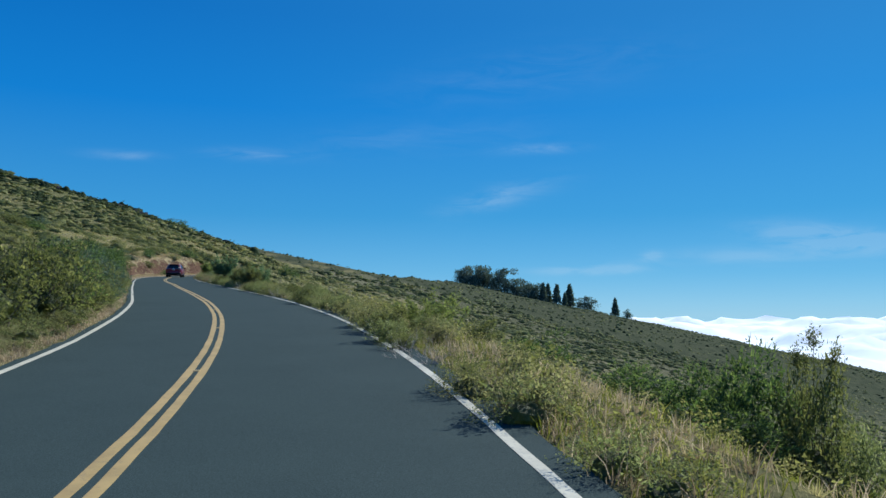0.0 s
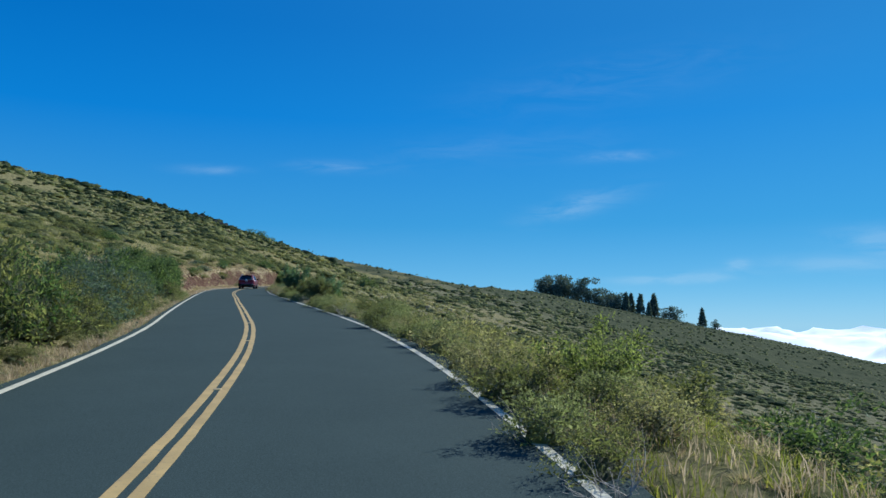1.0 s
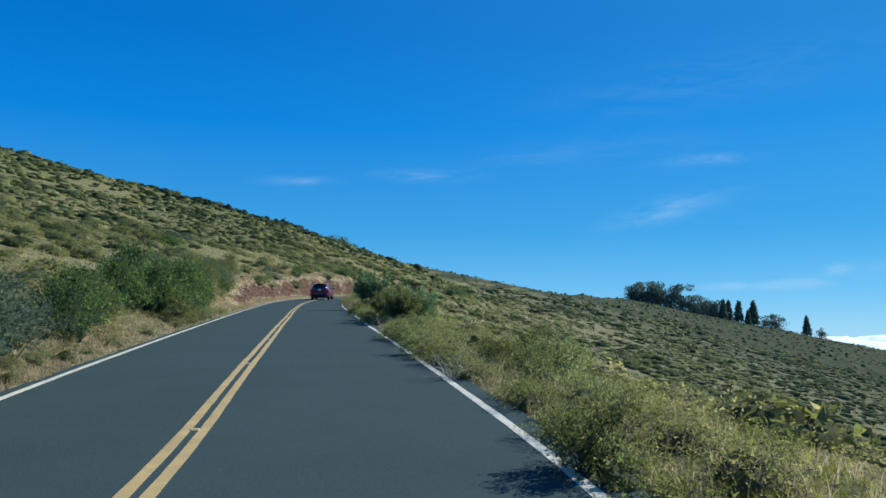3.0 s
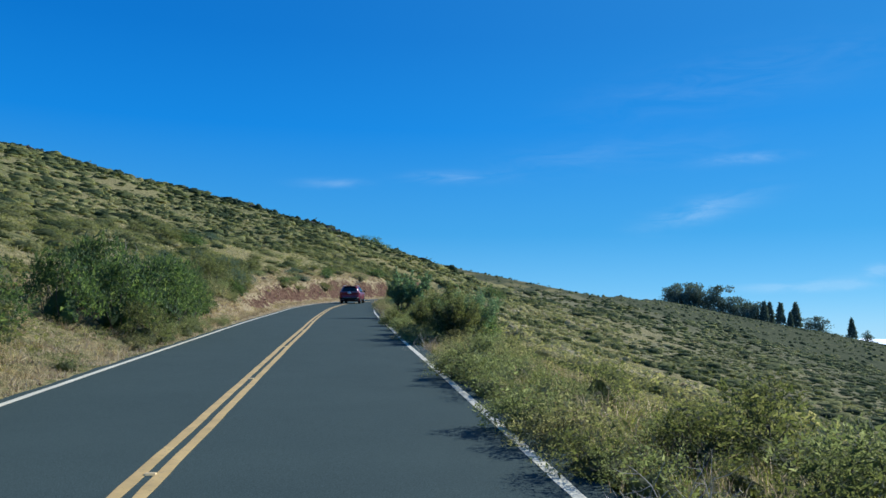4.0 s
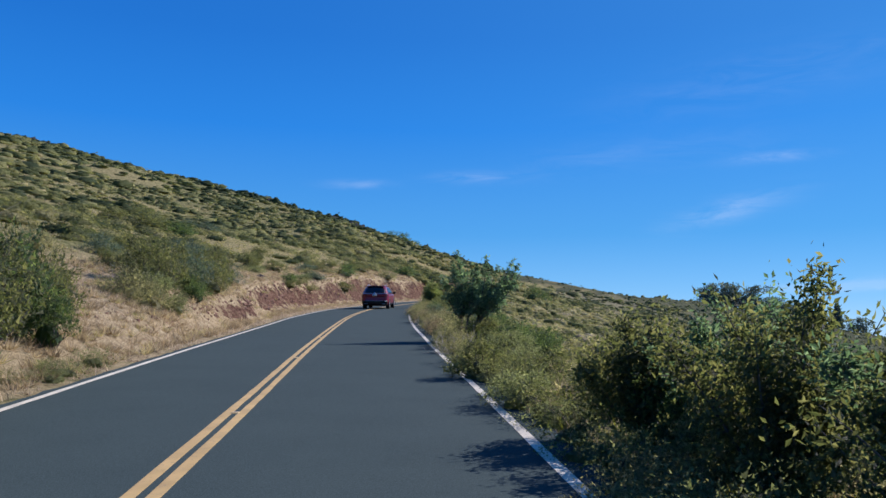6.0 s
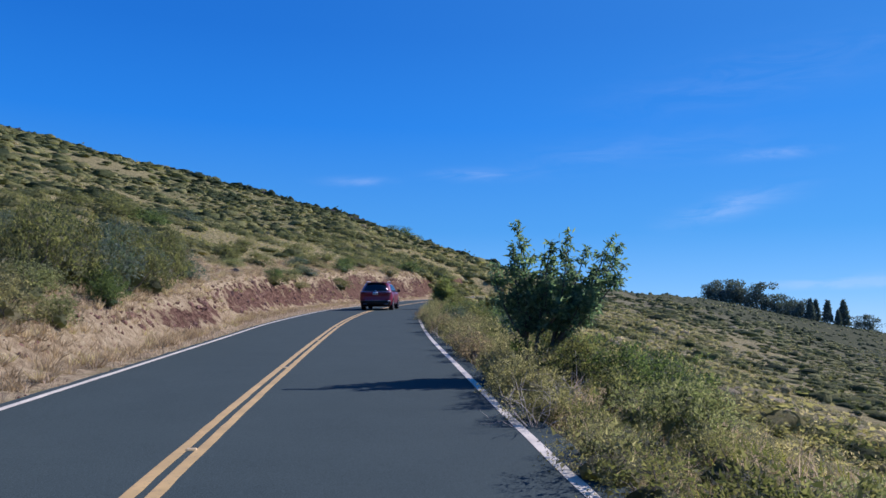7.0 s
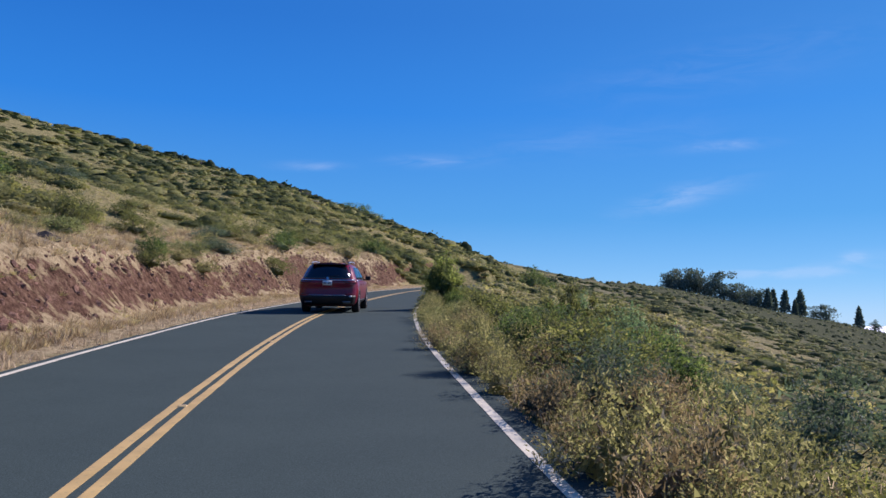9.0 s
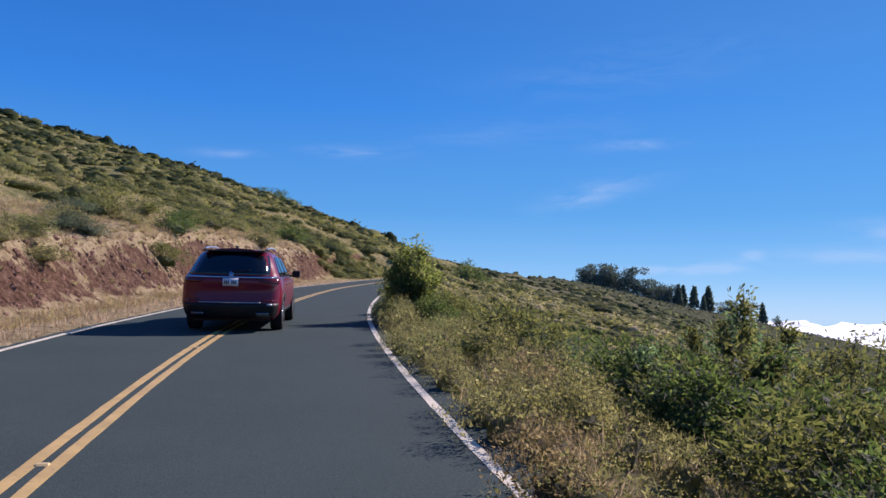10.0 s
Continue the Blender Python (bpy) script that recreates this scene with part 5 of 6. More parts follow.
# across the view from the start of the road, height, kind
ridge_row = [(0.023, 15, "eucalyptus"), (0.030, 20, "eucalyptus")]
ridge_row += [(0.032 + 0.0052 * k, 22 + 6.5 * math.sin(k * 2.3) + 3 * math.sin(k * 5.1) - 0.45 * k, "eucalyptus") for k in range(19)]
ridge_row += [(0.128, 19, "cypress"), (0.134, 20, "cypress"), (0.145, 21, "cypress"), (0.161, 24, "cypress"), (0.155, 14, "cypress"), (0.180, 15, "eucalyptus"),
              (0.188, 15, "eucalyptus"), (0.173, 12, "eucalyptus"), (0.218, 19, "cypress"), (0.233, 12, "eucalyptus"), (0.110, 15, "eucalyptus"), (0.117, 17, "eucalyptus")]
for k, (across, height, kind) in enumerate(ridge_row):
    d = 1165 + rng.uniform(-14, 14)
    height *= 1.45 if kind == "cypress" else 1.34
    far_tree(kind, "dark conical cypress on the far ridge" if kind == "cypress" else "dark ragged eucalyptus tree on the far ridge", across * d, d, height, 100 + k)


# ---- dead brush, rocks ----
def dead_brush(x, y, size, seed):
    rng = np.random.default_rng(seed)
    e = tagged(new("dead_shrub"), "bare grey dead shrub with tangled twigs", "bush")
    e.matrix_basis = pose(x, y, float(ground_at([x], [y])[0]))
    wood = []
    for _ in range(16):
        d = unit(rng.normal(0, 1, 3) * [1, 1, 0.5] + [0, 0, 0.6])
        a = np.zeros(3)
        line = [a]
        for k in range(5):
            d = unit(d + rng.normal(0, 0.35, 3))
            line.append(line[-1] + d * size * 0.19)
        wood.append(tube(line, np.linspace(0.008, 0.002, 6) * max(1.0, 1.1 * size - 0.4), 3))
        for k in (2, 3, 4):
            g = unit(d + rng.normal(0, 0.8, 3))
            wood.append(tube([line[k], line[k] + g * size * 0.2, line[k] + (g + rng.normal(0, 0.3, 3)) * size * 0.36], [0.004, 0.0025, 0.0015], 3))
    part("branchwork", fast_mesh("branchwork", *join(wood), dead_wood, True), None, e)


dead_wood = Mat("dead_wood", 0.9, 0, 0.2)
dead_wood.colour(dead_wood.ramp(dead_wood.noise(12, 4), [(0.3, (0.30, 0.26, 0.22)), (0.7, (0.52, 0.47, 0.41))]))
dead_wood = dead_wood.m
for k, (s, o, size) in enumerate(((15.3, 4.3, 0.7), (16.2, 3.9, 0.6), (17.2, 4.2, 0.6), (3.5, 4.6, 0.8), (19.5, 4.1, 0.8), (22.6, 4.3, 0.7), (46.6, 4.3, 0.9), (48.0, 4.8, 0.7), (66.8, 4.4, 0.7), (89.8, 4.4, 0.9), (91.2, 5.2, 0.8), (110.5, 4.6, 0.6),
                                  (124.0, 5.2, 0.7), (68.5, -9.6, 1.5), (84.5, -8.8, 3.3), (103.0, -9.8, 1.1), (118.0, -8.2, 1.0), (126.0, -8.6, 0.9))):
    dead_brush(*road_at(s, o)[0][:2], size, 300 + k)


def rock_mesh(seed, material):
    rng = np.random.default_rng(seed)
    bm = bmesh.new()
    bmesh.ops.create_icosphere(bm, subdivisions=2, radius=1.0)
    q = rng.uniform(0, 50, 3)
    for v in bm.verts:
        n = noise.noise(v.co * 1.1 + Vector(q)) * 0.45 + noise.noise(v.co * 2.9 + Vector(q)) * 0.22
        v.co = v.co * (0.8 + n)
        v.co.z *= 0.75
    me = bpy.data.meshes.new("rock")
    bm.to_mesh(me)
    bm.free()
    me.materials.append(material)
    return me


red_rocks, dark_rocks = ([rock_mesh(k, material) for k in range(6)] for material in (lava, dark_lava))
rng = np.random.default_rng(44)


def rock(x, y, size, label, rocks):
    z = float(ground_at([x], [y])[0])
    ob = tagged(new("lava_rock", rocks[rng.integers(6)]), label, "rock", "lava rocks on the slope")
    ob.matrix_basis = pose(x, y, z - 0.25 * size, rng.uniform(-25, 25), rng.uniform(-25, 25), rng.uniform(0, 360)) @ Matrix.Diagonal((size, size * rng.uniform(0.7, 1.2), size * rng.uniform(0.6, 1.0), 1))


for k in range(24):
    s = rng.uniform(96, 168)
    p = road_at(s, edge_l(s) - 1.1 - 0.045 * max(s - 110, 0) - rng.uniform(0.0, 3.2))[0]
    rock(p[0], p[1], rng.choice((0.12, 0.17, 0.24, 0.34), p=(0.4, 0.3, 0.2, 0.1)), "rough red-brown lava rock in the cut bank", red_rocks)
for s, o, size in ((66, -9.6, 0.8), (67.2, -9.4, 0.55), (57.5, -6.6, 0.45), (58.4, -7.0, 0.4), (88.5, 9.5, 0.5), (61, -9, 0.5), (112, -10.5, 0.5), (130, -10.0, 0.6), (136, -9.2, 0.7), (146, -11, 0.6), (152, -9, 0.5), (83, 16, 0.45)):
    p = road_at(s, o)[0]
    rock(p[0], p[1], size, "dark lava boulder among the shrubs", dark_rocks)
for k in range(60):
    x = rng.uniform(-250, -76)
    rock(x, 308 + rng.uniform(-7, 4), rng.uniform(1.2, 3.0) * (1 - 0.4 * smooth(-130, -190, x)), "dark lava outcrop on the crest of the hill", dark_rocks)


def stones(name, label, x, y, size, material, seed):
    """Many small stones as one mesh."""
    rng = np.random.default_rng(seed)
    bm = bmesh.new()
    bmesh.ops.create_icosphere(bm, subdivisions=1, radius=1.0)
    v = np.array([q.co for q in bm.verts])
    f = np.array([[q.index for q in w.verts] for w in bm.faces])
    bm.free()
    z = ground_at(x, y)
    n = len(x)
    rough = v[None] * rng.uniform(0.55, 1.0, (n, len(v), 1)) * rng.uniform(0.6, 1.2, (n, 1, 3)) * size[:, None, None]
    at = rough + np.c_[x, y, z - 0.3 * size][:, None]
    faces = (f[None] + (np.arange(n) * len(v))[:, None, None]).reshape(-1, 3)
    return tagged(new(name, fast_mesh(name, at.reshape(-1, 3), faces, material)), label, "stones", kind="stuff")


s = rng.uniform(92, 210, 2600)
p = road_at(s, edge_l(s) - 0.9 - 0.03 * np.maximum(s - 110, 0) - np.abs(rng.normal(0, 1.5, len(s))))
s_cut = rng.uniform(90, 210, 10500)
q = road_at(s_cut, edge_l(s_cut) - 0.6 - rng.uniform(0, 6.5, 10500))
rubble = q[land(q[:, 0], q[:, 1])[1] > 0.35]
stones("rubble", "small red-brown clods and gravel on the bare earth of the cut", rubble[:, 0], rubble[:, 1], rng.uniform(0.02, 0.075, len(rubble)), lava, 5)
clods = rubble[rng.random(len(rubble)) < 0.3]
stones("earth_clods", "dark red-brown lumps of earth and lava breaking out of the cut", clods[:, 0], clods[:, 1], rng.uniform(0.08, 0.24, len(clods)), lava, 6)
stones("bank_stones", "small red-brown stones and clods on the cut bank", p[:, 0], p[:, 1], rng.uniform(0.03, 0.12, len(s)) * (1 + 0.9 * smooth(112, 135, s) * (rng.random(len(s)) < 0.3)), lava, 3)
s = np.r_[rng.uniform(-2, 150, 500), rng.uniform(-2, 150, 500)]
o = np.r_[edge_l(s[:500]) - rng.uniform(0.02, 0.5, 500), edge_r(s[500:]) + rng.uniform(0.02, 0.35, 500)]
p = road_at(s, o)
stones("verge_gravel", "grey-brown gravel along the edges of the asphalt", p[:, 0], p[:, 1], rng.uniform(0.01, 0.035, len(s)), lava, 4)


# ---- raised markers on the centre line ----
marker_body = Mat("marker_plastic", 0.5).colour((0.62, 0.45, 0.22)).m
marker_lens = Mat("marker_lens", 0.15).colour((0.75, 0.55, 0.25)).m


def marker():
    e = tagged(new("road_marker"), "small raised pavement marker between the yellow lines", "road marker", "markers along the centre line")
    bm = bmesh.new()
    bmesh.ops.create_cube(bm, size=1.0, matrix=Matrix.Translation((0, 0, 0.009)) @ Matrix.Diagonal((0.12, 0.11, 0.022, 1)))
    for v in bm.verts:
        if v.co.z > 0.01:
            v.co.y *= 0.45
            v.co.x *= 0.85
    part("housing", bm, marker_body, e)
    for sign in (-1, 1):
        bm = bmesh.new()
        q = [bm.verts.new(c) for c in ((-0.045, sign * 0.053, 0.004), (0.045, sign * 0.053, 0.004), (0.041, sign * 0.030, 0.019), (-0.041, sign * 0.030, 0.019))]
        top = [bm.verts.new(v.co + Vector((0, sign * 0.002, 0.001))) for v in q]
        bm.faces.new(top)
        for i in range(4):
            bm.faces.new((q[i], q[(i + 1) % 4], top[(i + 1) % 4], top[i]))
        part("reflector", bm, marker_lens, e)
    return e


first_marker = marker()
for k, s in enumerate((5.2, 14.6, 23.6, 33.1, 41.5, 50.0, 58.7, 68.2, 78.3, 88.4, 98.3, 108.5, 118.3, 128.5, 138.5, 148.5, 158.5, 168.5)):
    p = road_at(s, 0.0)[0]
    m = pose(p[0], p[1], p[2] + 0.001, 3, 0, heading(s))
    if k == 0:
        first_marker.matrix_basis = m
    else:
        copy_thing(first_marker, m)

# ---- the car ahead ----
red = Mat("red_car_paint", 0.28, 0.0, 0.2)
red.colour(red.ramp(red.noise(900, 1), [(0.35, (0.145, 0.002, 0.014)), (0.7, (0.215, 0.004, 0.022))]))
red.p.inputs["Coat Weight"].default_value, red.p.inputs["Coat Roughness"].default_value = 0.45, 0.04
red = red.m
tinted = Mat("tinted_glass", 0.04, 0, 0.6).colour((0.008, 0.009, 0.011)).m
black_trim = Mat("black_plastic", 0.5, 0, 0.3).colour((0.009, 0.009, 0.010)).m
chrome = Mat("chrome", 0.16, 1.0).colour((0.5, 0.51, 0.53)).m
silver = Mat("silver_metal", 0.3, 0.9).colour((0.55, 0.56, 0.58)).m
tip_metal = Mat("exhaust_metal", 0.35, 1.0).colour((0.16, 0.16, 0.17)).m
rubber = Mat("tyre_rubber", 0.85, 0, 0.3).colour((0.014, 0.014, 0.015)).m
lamp_red = Mat("tail_lamp_plastic", 0.1, 0, 0.6).colour((0.11, 0.004, 0.006)).m
plate_white = Mat("plate_enamel", 0.4).colour((0.72, 0.73, 0.72)).m
plate_ink = Mat("plate_ink", 0.5).colour((0.05, 0.07, 0.09)).m
sticker = Mat("white_sticker", 0.5).colour((0.7, 0.7, 0.68)).m

CZ = np.array([0.28, 0.36, 0.48, 0.62, 0.80, 0.95, 1.06, 1.13, 1.24, 1.38, 1.52, 1.62, 1.68, 1.715])
CW = np.array([0.86, 0.93, 0.965, 0.985, 0.995, 0.985, 0.965, 0.935, 0.885, 0.825, 0.765, 0.705, 0.60, 0.38])
CY = np.array([-1.00, -1.06, -1.10, -1.115, -1.025, -1.05, -1.075, -1.045, -0.93, -0.83, -0.72, -0.63, -0.55, -0.50])


def half_width(z):
    return np.interp(z, CZ, CW)


def rear_y(x, z):
    u = np.abs(x) / half_width(z)
    return np.interp(z, CZ, CY) + 0.07 * u ** 2 + 0.20 * u ** 7


def roof_z(y):
    return np.interp(y, [-0.5, 0.3, 1.2, 1.75, 2.2, 2.75, 3.0, 3.6, 3.95, 4.08], [1.715, 1.735, 1.725, 1.66, 1.44, 1.13, 1.08, 1.00, 0.90, 0.72])


def side_x(y, z):
    nose = np.interp(y, [2.6, 3.5, 3.95, 4.08], [1.0, 0.97, 0.88, 0.78])
    return half_width(z) * nose


def grid(rows, closed=False):
    """A bmesh of quads through rows of points."""
    bm = bmesh.new()
    vs = [[bm.verts.new(p) for p in r] for r in rows]
    for a, b in zip(vs, vs[1:]):
        for i in range(len(a) - (0 if closed else 1)):
            j = (i + 1) % len(a)
            bm.faces.new((a[i], a[j], b[j], b[i]))
    bmesh.ops.recalc_face_normals(bm, faces=bm.faces)
    for f in bm.faces:
        f.smooth = True
    return bm


def rear_panel(outline, proud, thick=0.02, nx=10, nz=6):
    """A piece laid on the tail: outline(v) gives x from and to at height share v and the height."""
    rows_out = []
    for k in range(nz + 1):
        x0, x1, z = outline(k / nz)
        rows_out.append([(x, float(rear_y(x, z)) - proud, z) for x in np.linspace(x0, x1, nx + 1)])
    bm = grid(rows_out)
    bmesh.ops.solidify(bm, geom=bm.faces[:], thickness=thick)
    return bm


def side_panel(sign, outline, proud, nz=4, ny=6):
    rows_out = []
    for k in range(nz + 1):
        y0, y1, z = outline(k / nz)
        rows_out.append([(sign * (float(side_x(y, z)) + proud), y, z) for y in np.linspace(y0, y1, ny + 1)])
    bm = grid(rows_out)
    bmesh.ops.solidify(bm, geom=bm.faces[:], thickness=0.012)
    return bm


def box(x0, x1, y0, y1, z0, z1, bevel=0.0):
    bm = bmesh.new()
    bmesh.ops.create_cube(bm, size=1.0, matrix=Matrix.Translation(((x0 + x1) / 2, (y0 + y1) / 2, (z0 + z1) / 2)) @ Matrix.Diagonal((x1 - x0, y1 - y0, z1 - z0, 1)))
    if bevel:
        bmesh.ops.bevel(bm, geom=bm.edges[:], offset=bevel, segments=2, affect="EDGES", profile=0.6)
    return bm


def ring(r_out, r_in, half, sides=36, crown=0.02):
    """A ring about the x axis, for tyres and rims."""
    prof = [(r_in, -half), (r_out - crown, -half), (r_out, -half * 0.75), (r_out, half * 0.75), (r_out - crown, half), (r_in, half)]
    rows_out = []
    for k in range(sides):
        a = 2 * math.pi * k / sides
        rows_out.append([(x, r * math.cos(a), r * math.sin(a)) for r, x in prof])
    rows_out.append(rows_out[0])
    bm = grid(rows_out)
    bmesh.ops.remove_doubles(bm, verts=bm.verts, dist=0.0005)
    return bm


def make_wheel(e, x, y):
    r = 0.375
    w = part("wheel", ring(r, r - 0.12, 0.125), rubber, e, "black tyre")
    w.matrix_basis = pose(x, y, r)
    part("rim", ring(0.262, 0.225, 0.118, 36, 0.005), silver, w, "silver alloy rim")
    out = 0.105 if x > 0 else -0.105
    for k in range(6):
        a = 60 * k
        sp = part("spoke", box(-0.012, 0.012, -0.022, 0.022, 0.03, 0.232, 0.005), silver, w)
        sp.matrix_basis = pose(out, 0, 0, a)
    hub = part("hub", ring(0.055, 0.001, 0.014, 18, 0.004), silver, w)
    hub.matrix_basis = pose(out, 0, 0)
    back_disc = part("brake_disc", ring(0.22, 0.001, 0.02, 24, 0.004), black_trim, w)
    back_disc.matrix_basis = pose(0.3 * out, 0, 0)


def make_car():
    e = tagged(new("suv"), "dark red sport utility vehicle straddling the yellow centre line", "car")
    # shell
    rows_out = []
    ys = [0.0, 0.25, 0.6, 1.2, 1.75, 2.2, 2.5, 2.75, 3.0, 3.4, 3.7, 3.95, 4.08]
    prof_z = list(CZ) + [1.735]
    prof_w = list(CW) + [0.0]
    tail = []
    for zz, ww in zip(prof_z, prof_w):
        tail.append((ww, float(rear_y(ww, min(zz, 1.715))), zz))
    for k, y in enumerate([None] + ys):
        half = []
        for (ww, ty, zz) in tail:
            if y is None:
                half.append((ww, ty, zz))
            else:
                top = float(roof_z(y))
                z2 = zz if top > 1.7 else (min(zz, 1.06) if zz <= 1.06 else 1.06 + (zz - 1.06) * max(top - 1.06, 0.0) / (1.735 - 1.06))
                z2 = min(z2, top)
                start = ty + 0.02
                yy = start + (y - start) * (1.0 if k > 1 else 0.85)
                half.append((float(side_x(y, zz)) if zz < 1.73 else 0.0, max(yy, start), z2))
        rows_out.append(half + [(-a, b, c) for a, b, c in half[-2::-1]])
    bm = grid(rows_out)
    # tail skin
    skin = []
    for zz in CZ:
        ww = float(half_width(zz))
        skin.append([(x, float(rear_y(x, zz)), zz) for x in np.linspace(-ww, ww, 17)])
    top_row = [(x, -0.5 + 0.07 * (x / 0.38) ** 2 * 0.3, 1.735 - 0.02 * abs(x / 0.38)) for x in np.linspace(-0.38, 0.38, 17)]
    vs = [[bm.verts.new(p) for p in r] for r in skin + [top_row]]
    for a, b in zip(vs, vs[1:]):
        for i in range(16):
            bm.faces.new((a[i], a[i + 1], b[i + 1], b[i])).smooth = True
    # front and floor
    lo = bm.verts.new((-0.7, 4.06, 0.3)), bm.verts.new((0.7, 4.06, 0.3)), bm.verts.new((0.86, -0.85, 0.28)), bm.verts.new((-0.86, -0.85, 0.28))
    bm.faces.new(lo)
    bmesh.ops.remove_doubles(bm, verts=bm.verts, dist=0.004)
    bmesh.ops.recalc_face_normals(bm, faces=bm.faces)
    part("body", bm, red, e, "dark red metallic paint")
    # tail
    part("rear_window", rear_panel(lambda v: (-0.955 * half_width(1.19 + 0.46 * v), 0.955 * half_width(1.19 + 0.46 * v) - 0.10 * (1 - v) ** 2, 1.19 + 0.46 * v), 0.012), tinted, e, "dark tinted rear window")
    part("spoiler", box(-0.64, 0.64, -0.69, -0.42, 1.660, 1.690, 0.012), black_trim, e, "black roof spoiler")
    part("brake_light", box(-0.22, 0.22, -0.688, -0.675, 1.672, 1.685), lamp_red, e)
    part("chrome_strip", rear_panel(lambda v: (-0.93, 0.93, 1.13 + 0.030 * v), 0.022, 0.02, 14, 1), chrome, e, "chrome strip across the tailgate")
    for sign in (-1, 1):
        a, b = (0.50, 0.95)
        part("tail_lamp", rear_panel(lambda v: tuple(sorted((sign * (a + 0.12 * (1 - v)), sign * (b + 0.015)))) + (1.02 + 0.10 * v,), 0.018, 0.02), lamp_red, e, "dark red tail lamp")
        part("lower_reflector", rear_panel(lambda v: tuple(sorted((sign * 0.60, sign * 0.90))) + (0.645 + 0.03 * v,), 0.012, 0.015, 4, 1), lamp_red, e)
        tip_bm = rear_panel(lambda v: tuple(sorted((sign * (0.52 - 0.0 * v), sign * 0.78))) + (0.335 + 0.075 * v,), 0.035, 0.05, 5, 2)
        part("exhaust_tip", tip_bm, tip_metal, e, "flat dark metal exhaust tip")
        part("roof_rail", grid([[(sign * (0.64 + dx), y, z + dz) for dx, dz in ((-0.02, 0), (-0.02, 0.035), (0.02, 0.035), (0.02, 0))] for y, z in ((-0.35, 1.69), (-0.2, 1.725), (0.6, 1.745), (1.3, 1.73), (1.5, 1.68))], True), silver, e, "silver roof rail")
        mirror = part("side_mirror", box(min(sign * 1.0, sign * 1.19), max(sign * 1.0, sign * 1.19), 2.18, 2.30, 1.10, 1.26, 0.03), black_trim, e, "dark door mirror")
        part("mirror_arm", box(min(sign * 0.93, sign * 1.02), max(sign * 0.93, sign * 1.02), 2.2, 2.26, 1.11, 1.15), black_trim, mirror)
        for y0, y1, cut in ((-0.42, 0.28, 0.45), (0.34, 1.12, 0.03), (1.18, 2.18, 0.55)):
            if cut == 0.45:
                shape = lambda v, y0=y0, y1=y1: (y0 + 0.45 * v, y1, 1.15 + 0.40 * v)
            elif cut == 0.55:
                shape = lambda v, y0=y0, y1=y1: (y0, y1 - 0.62 * v, 1.14 + 0.41 * v)
            else:
                shape = lambda v, y0=y0, y1=y1: (y0, y1, 1.14 + 0.43 * v)
            part("side_window", side_panel(sign, shape, 0.012), tinted, e, "dark tinted side window")
        part("window_strip", side_panel(sign, lambda v: (-0.55, 2.3, 1.105 + 0.02 * v), 0.014, 1, 10), chrome, e, "chrome strip under the side windows")
        part("sill_trim", side_panel(sign, lambda v: (0.45, 2.6, 0.30 + 0.12 * v), 0.012, 2, 6), black_trim, e, "black lower sill trim")
        for y in (0.45, 1.35):
            part("door_handle", side_panel(sign, lambda v: (y, y + 0.2, 0.96 + 0.03 * v), 0.035, 1, 2), red, e)
        for y in (0.0, 3.07):
            make_wheel(e, sign * 0.865, y)
            arch = []
            for k in range(13):
                a2 = math.pi * (k / 12)
                arch.append([(sign * (float(side_x(y, max(0.375 + rr_ * math.sin(a2), 0.3))) + 0.008), y + rr_ * math.cos(a2), max(0.375 + rr_ * math.sin(a2), 0.3)) for rr_ in (0.30, 0.40, 0.455)])
            arch_bm = grid(arch)
            bmesh.ops.solidify(arch_bm, geom=arch_bm.faces[:], thickness=0.01)
            part("wheel_arch", arch_bm, black_trim, e, "black wheel arch")
    part("bumper", rear_panel(lambda v: (-0.985 * half_width(0.29 + 0.31 * v), 0.985 * half_width(0.29 + 0.31 * v), 0.29 + 0.31 * v), 0.02, 0.03, 16, 5), black_trim, e, "black lower rear bumper")
    part("bumper_strip", rear_panel(lambda v: (-0.62, 0.62, 0.615 + 0.018 * v), 0.026, 0.015, 10, 1), chrome, e)
    part("sticker", rear_panel(lambda v: (0.74, 0.84, 0.565 + 0.035 * v), 0.03, 0.008, 2, 1), sticker, e, "small white sticker")
    plate = part("licence_plate", rear_panel(lambda v: (-0.155, 0.155, 0.955 + 0.155 * v), 0.03, 0.012, 2, 2), plate_white, e, "white licence plate with dark characters")
    for k in range(7):
        if k == 3:
            continue
        x0 = -0.125 + 0.036 * k
        part("plate_mark", rear_panel(lambda v: (x0, x0 + 0.024, 0.995 + 0.07 * v), 0.034, 0.004, 1, 1), plate_ink, plate)
    part("emblem", rear_panel(lambda v: (-0.04 * math.sin(math.pi * (0.1 + 0.8 * v)) - 0.008, 0.04 * math.sin(math.pi * (0.1 + 0.8 * v)) + 0.008, 1.165 + 0.085 * v), 0.03, 0.02, 6, 6), silver, e, "silver round emblem")
    wiper = part("rear_wiper", box(-0.02, 0.36, -0.012, 0.012, -0.012, 0.012, 0.004), black_trim, e)
    wiper.matrix_basis = pose(0.02, -0.97, 1.24, 0, -8, 0)
    part("aerial", box(-0.02, 0.02, -0.30, -0.16, 1.73, 1.79, 0.012), black_trim, e, "black shark-fin aerial")
    part("underside", box(-0.78, 0.78, -0.72, 3.9, 0.22, 0.30), black_trim, e)
    return e


# ---- from the plan's units to metres ----
for ob in scene.objects:
    if ob.parent is None and ob.type in ("MESH", "EMPTY"):
        ob.matrix_basis = Matrix.Scale(SCALE, 4) @ ob.matrix_basis

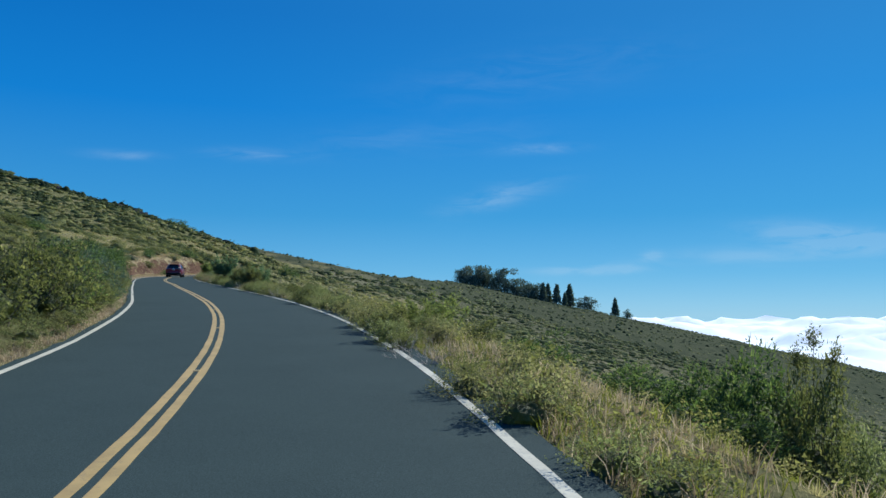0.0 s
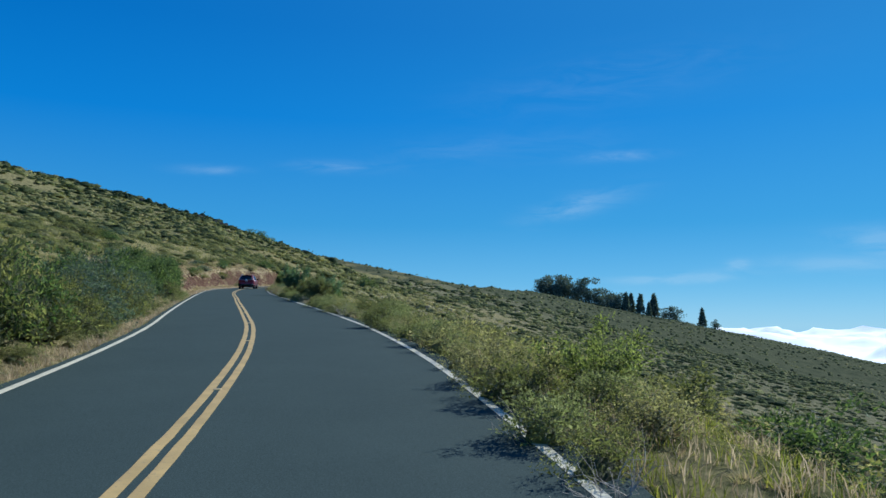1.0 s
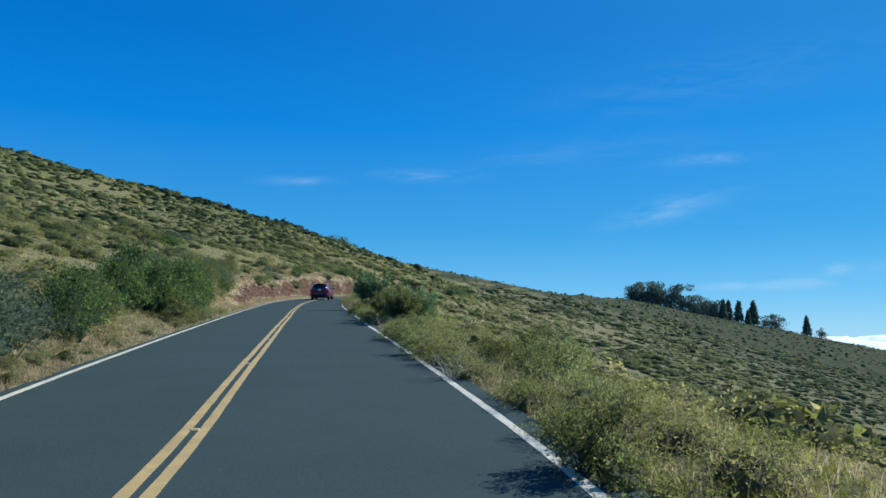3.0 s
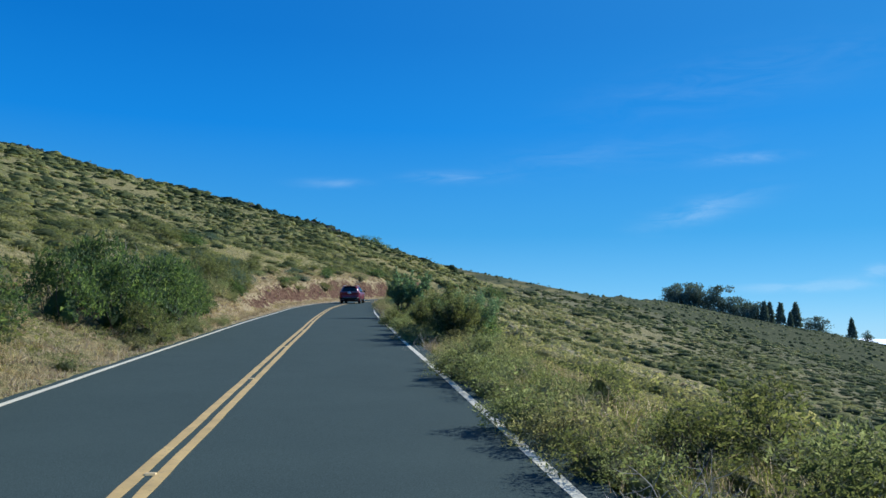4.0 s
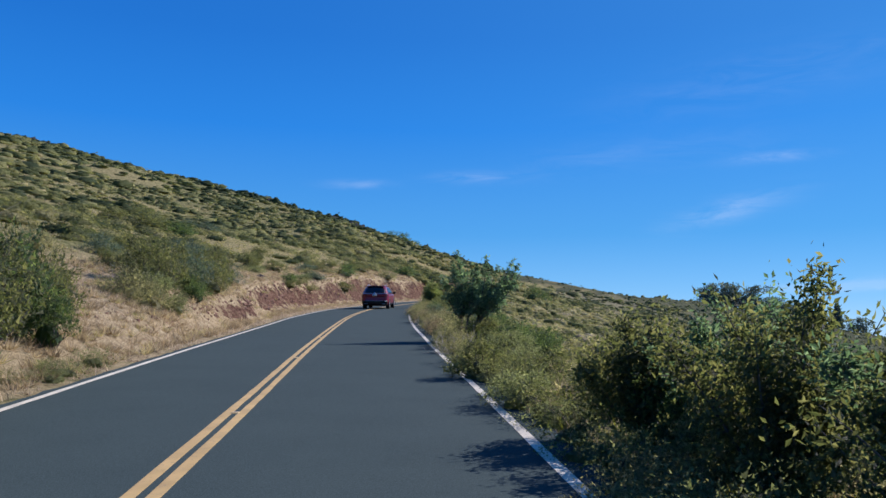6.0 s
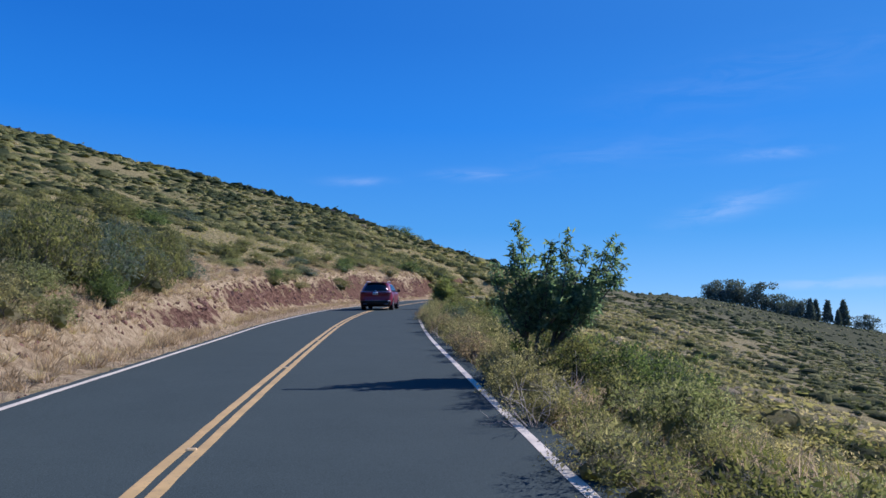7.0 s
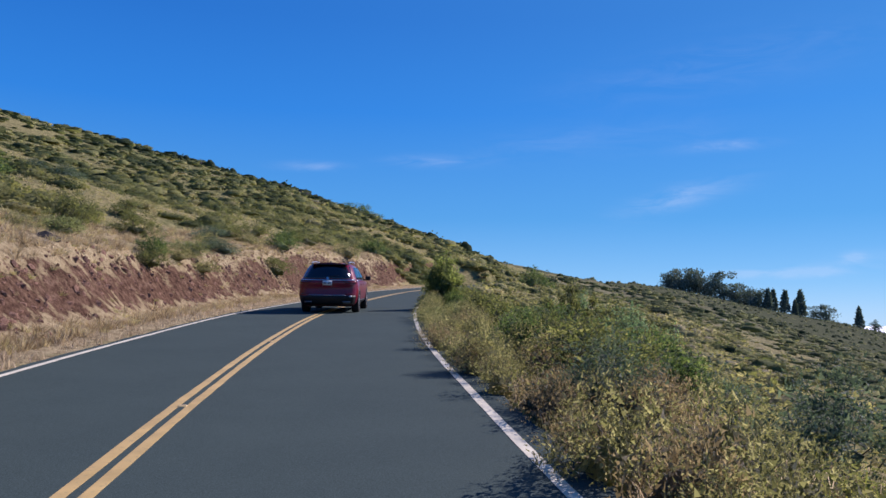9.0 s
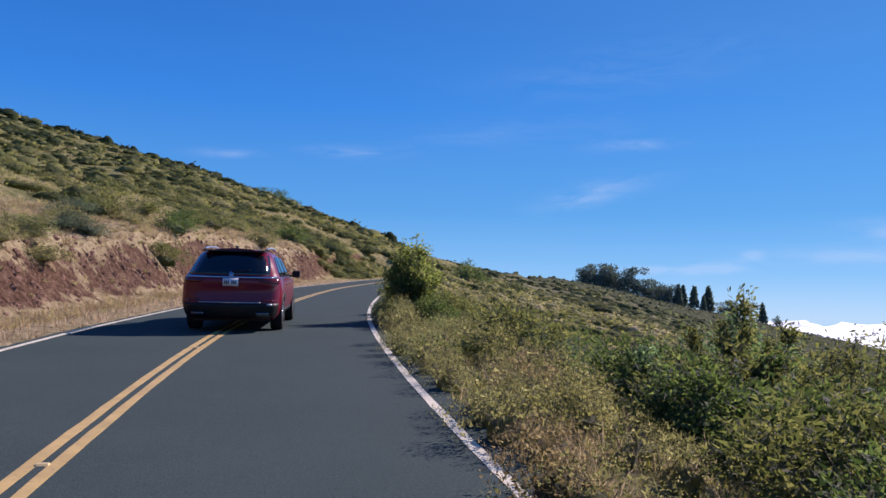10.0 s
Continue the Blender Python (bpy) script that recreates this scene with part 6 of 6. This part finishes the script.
suv = make_car()
car_at = road_at(143.7, 0.22)[0]
suv.matrix_basis = Matrix.Translation(SCALE * Vector(car_at)) @ pose(0, 0, 0, 3.2, 0.0, 13.0)
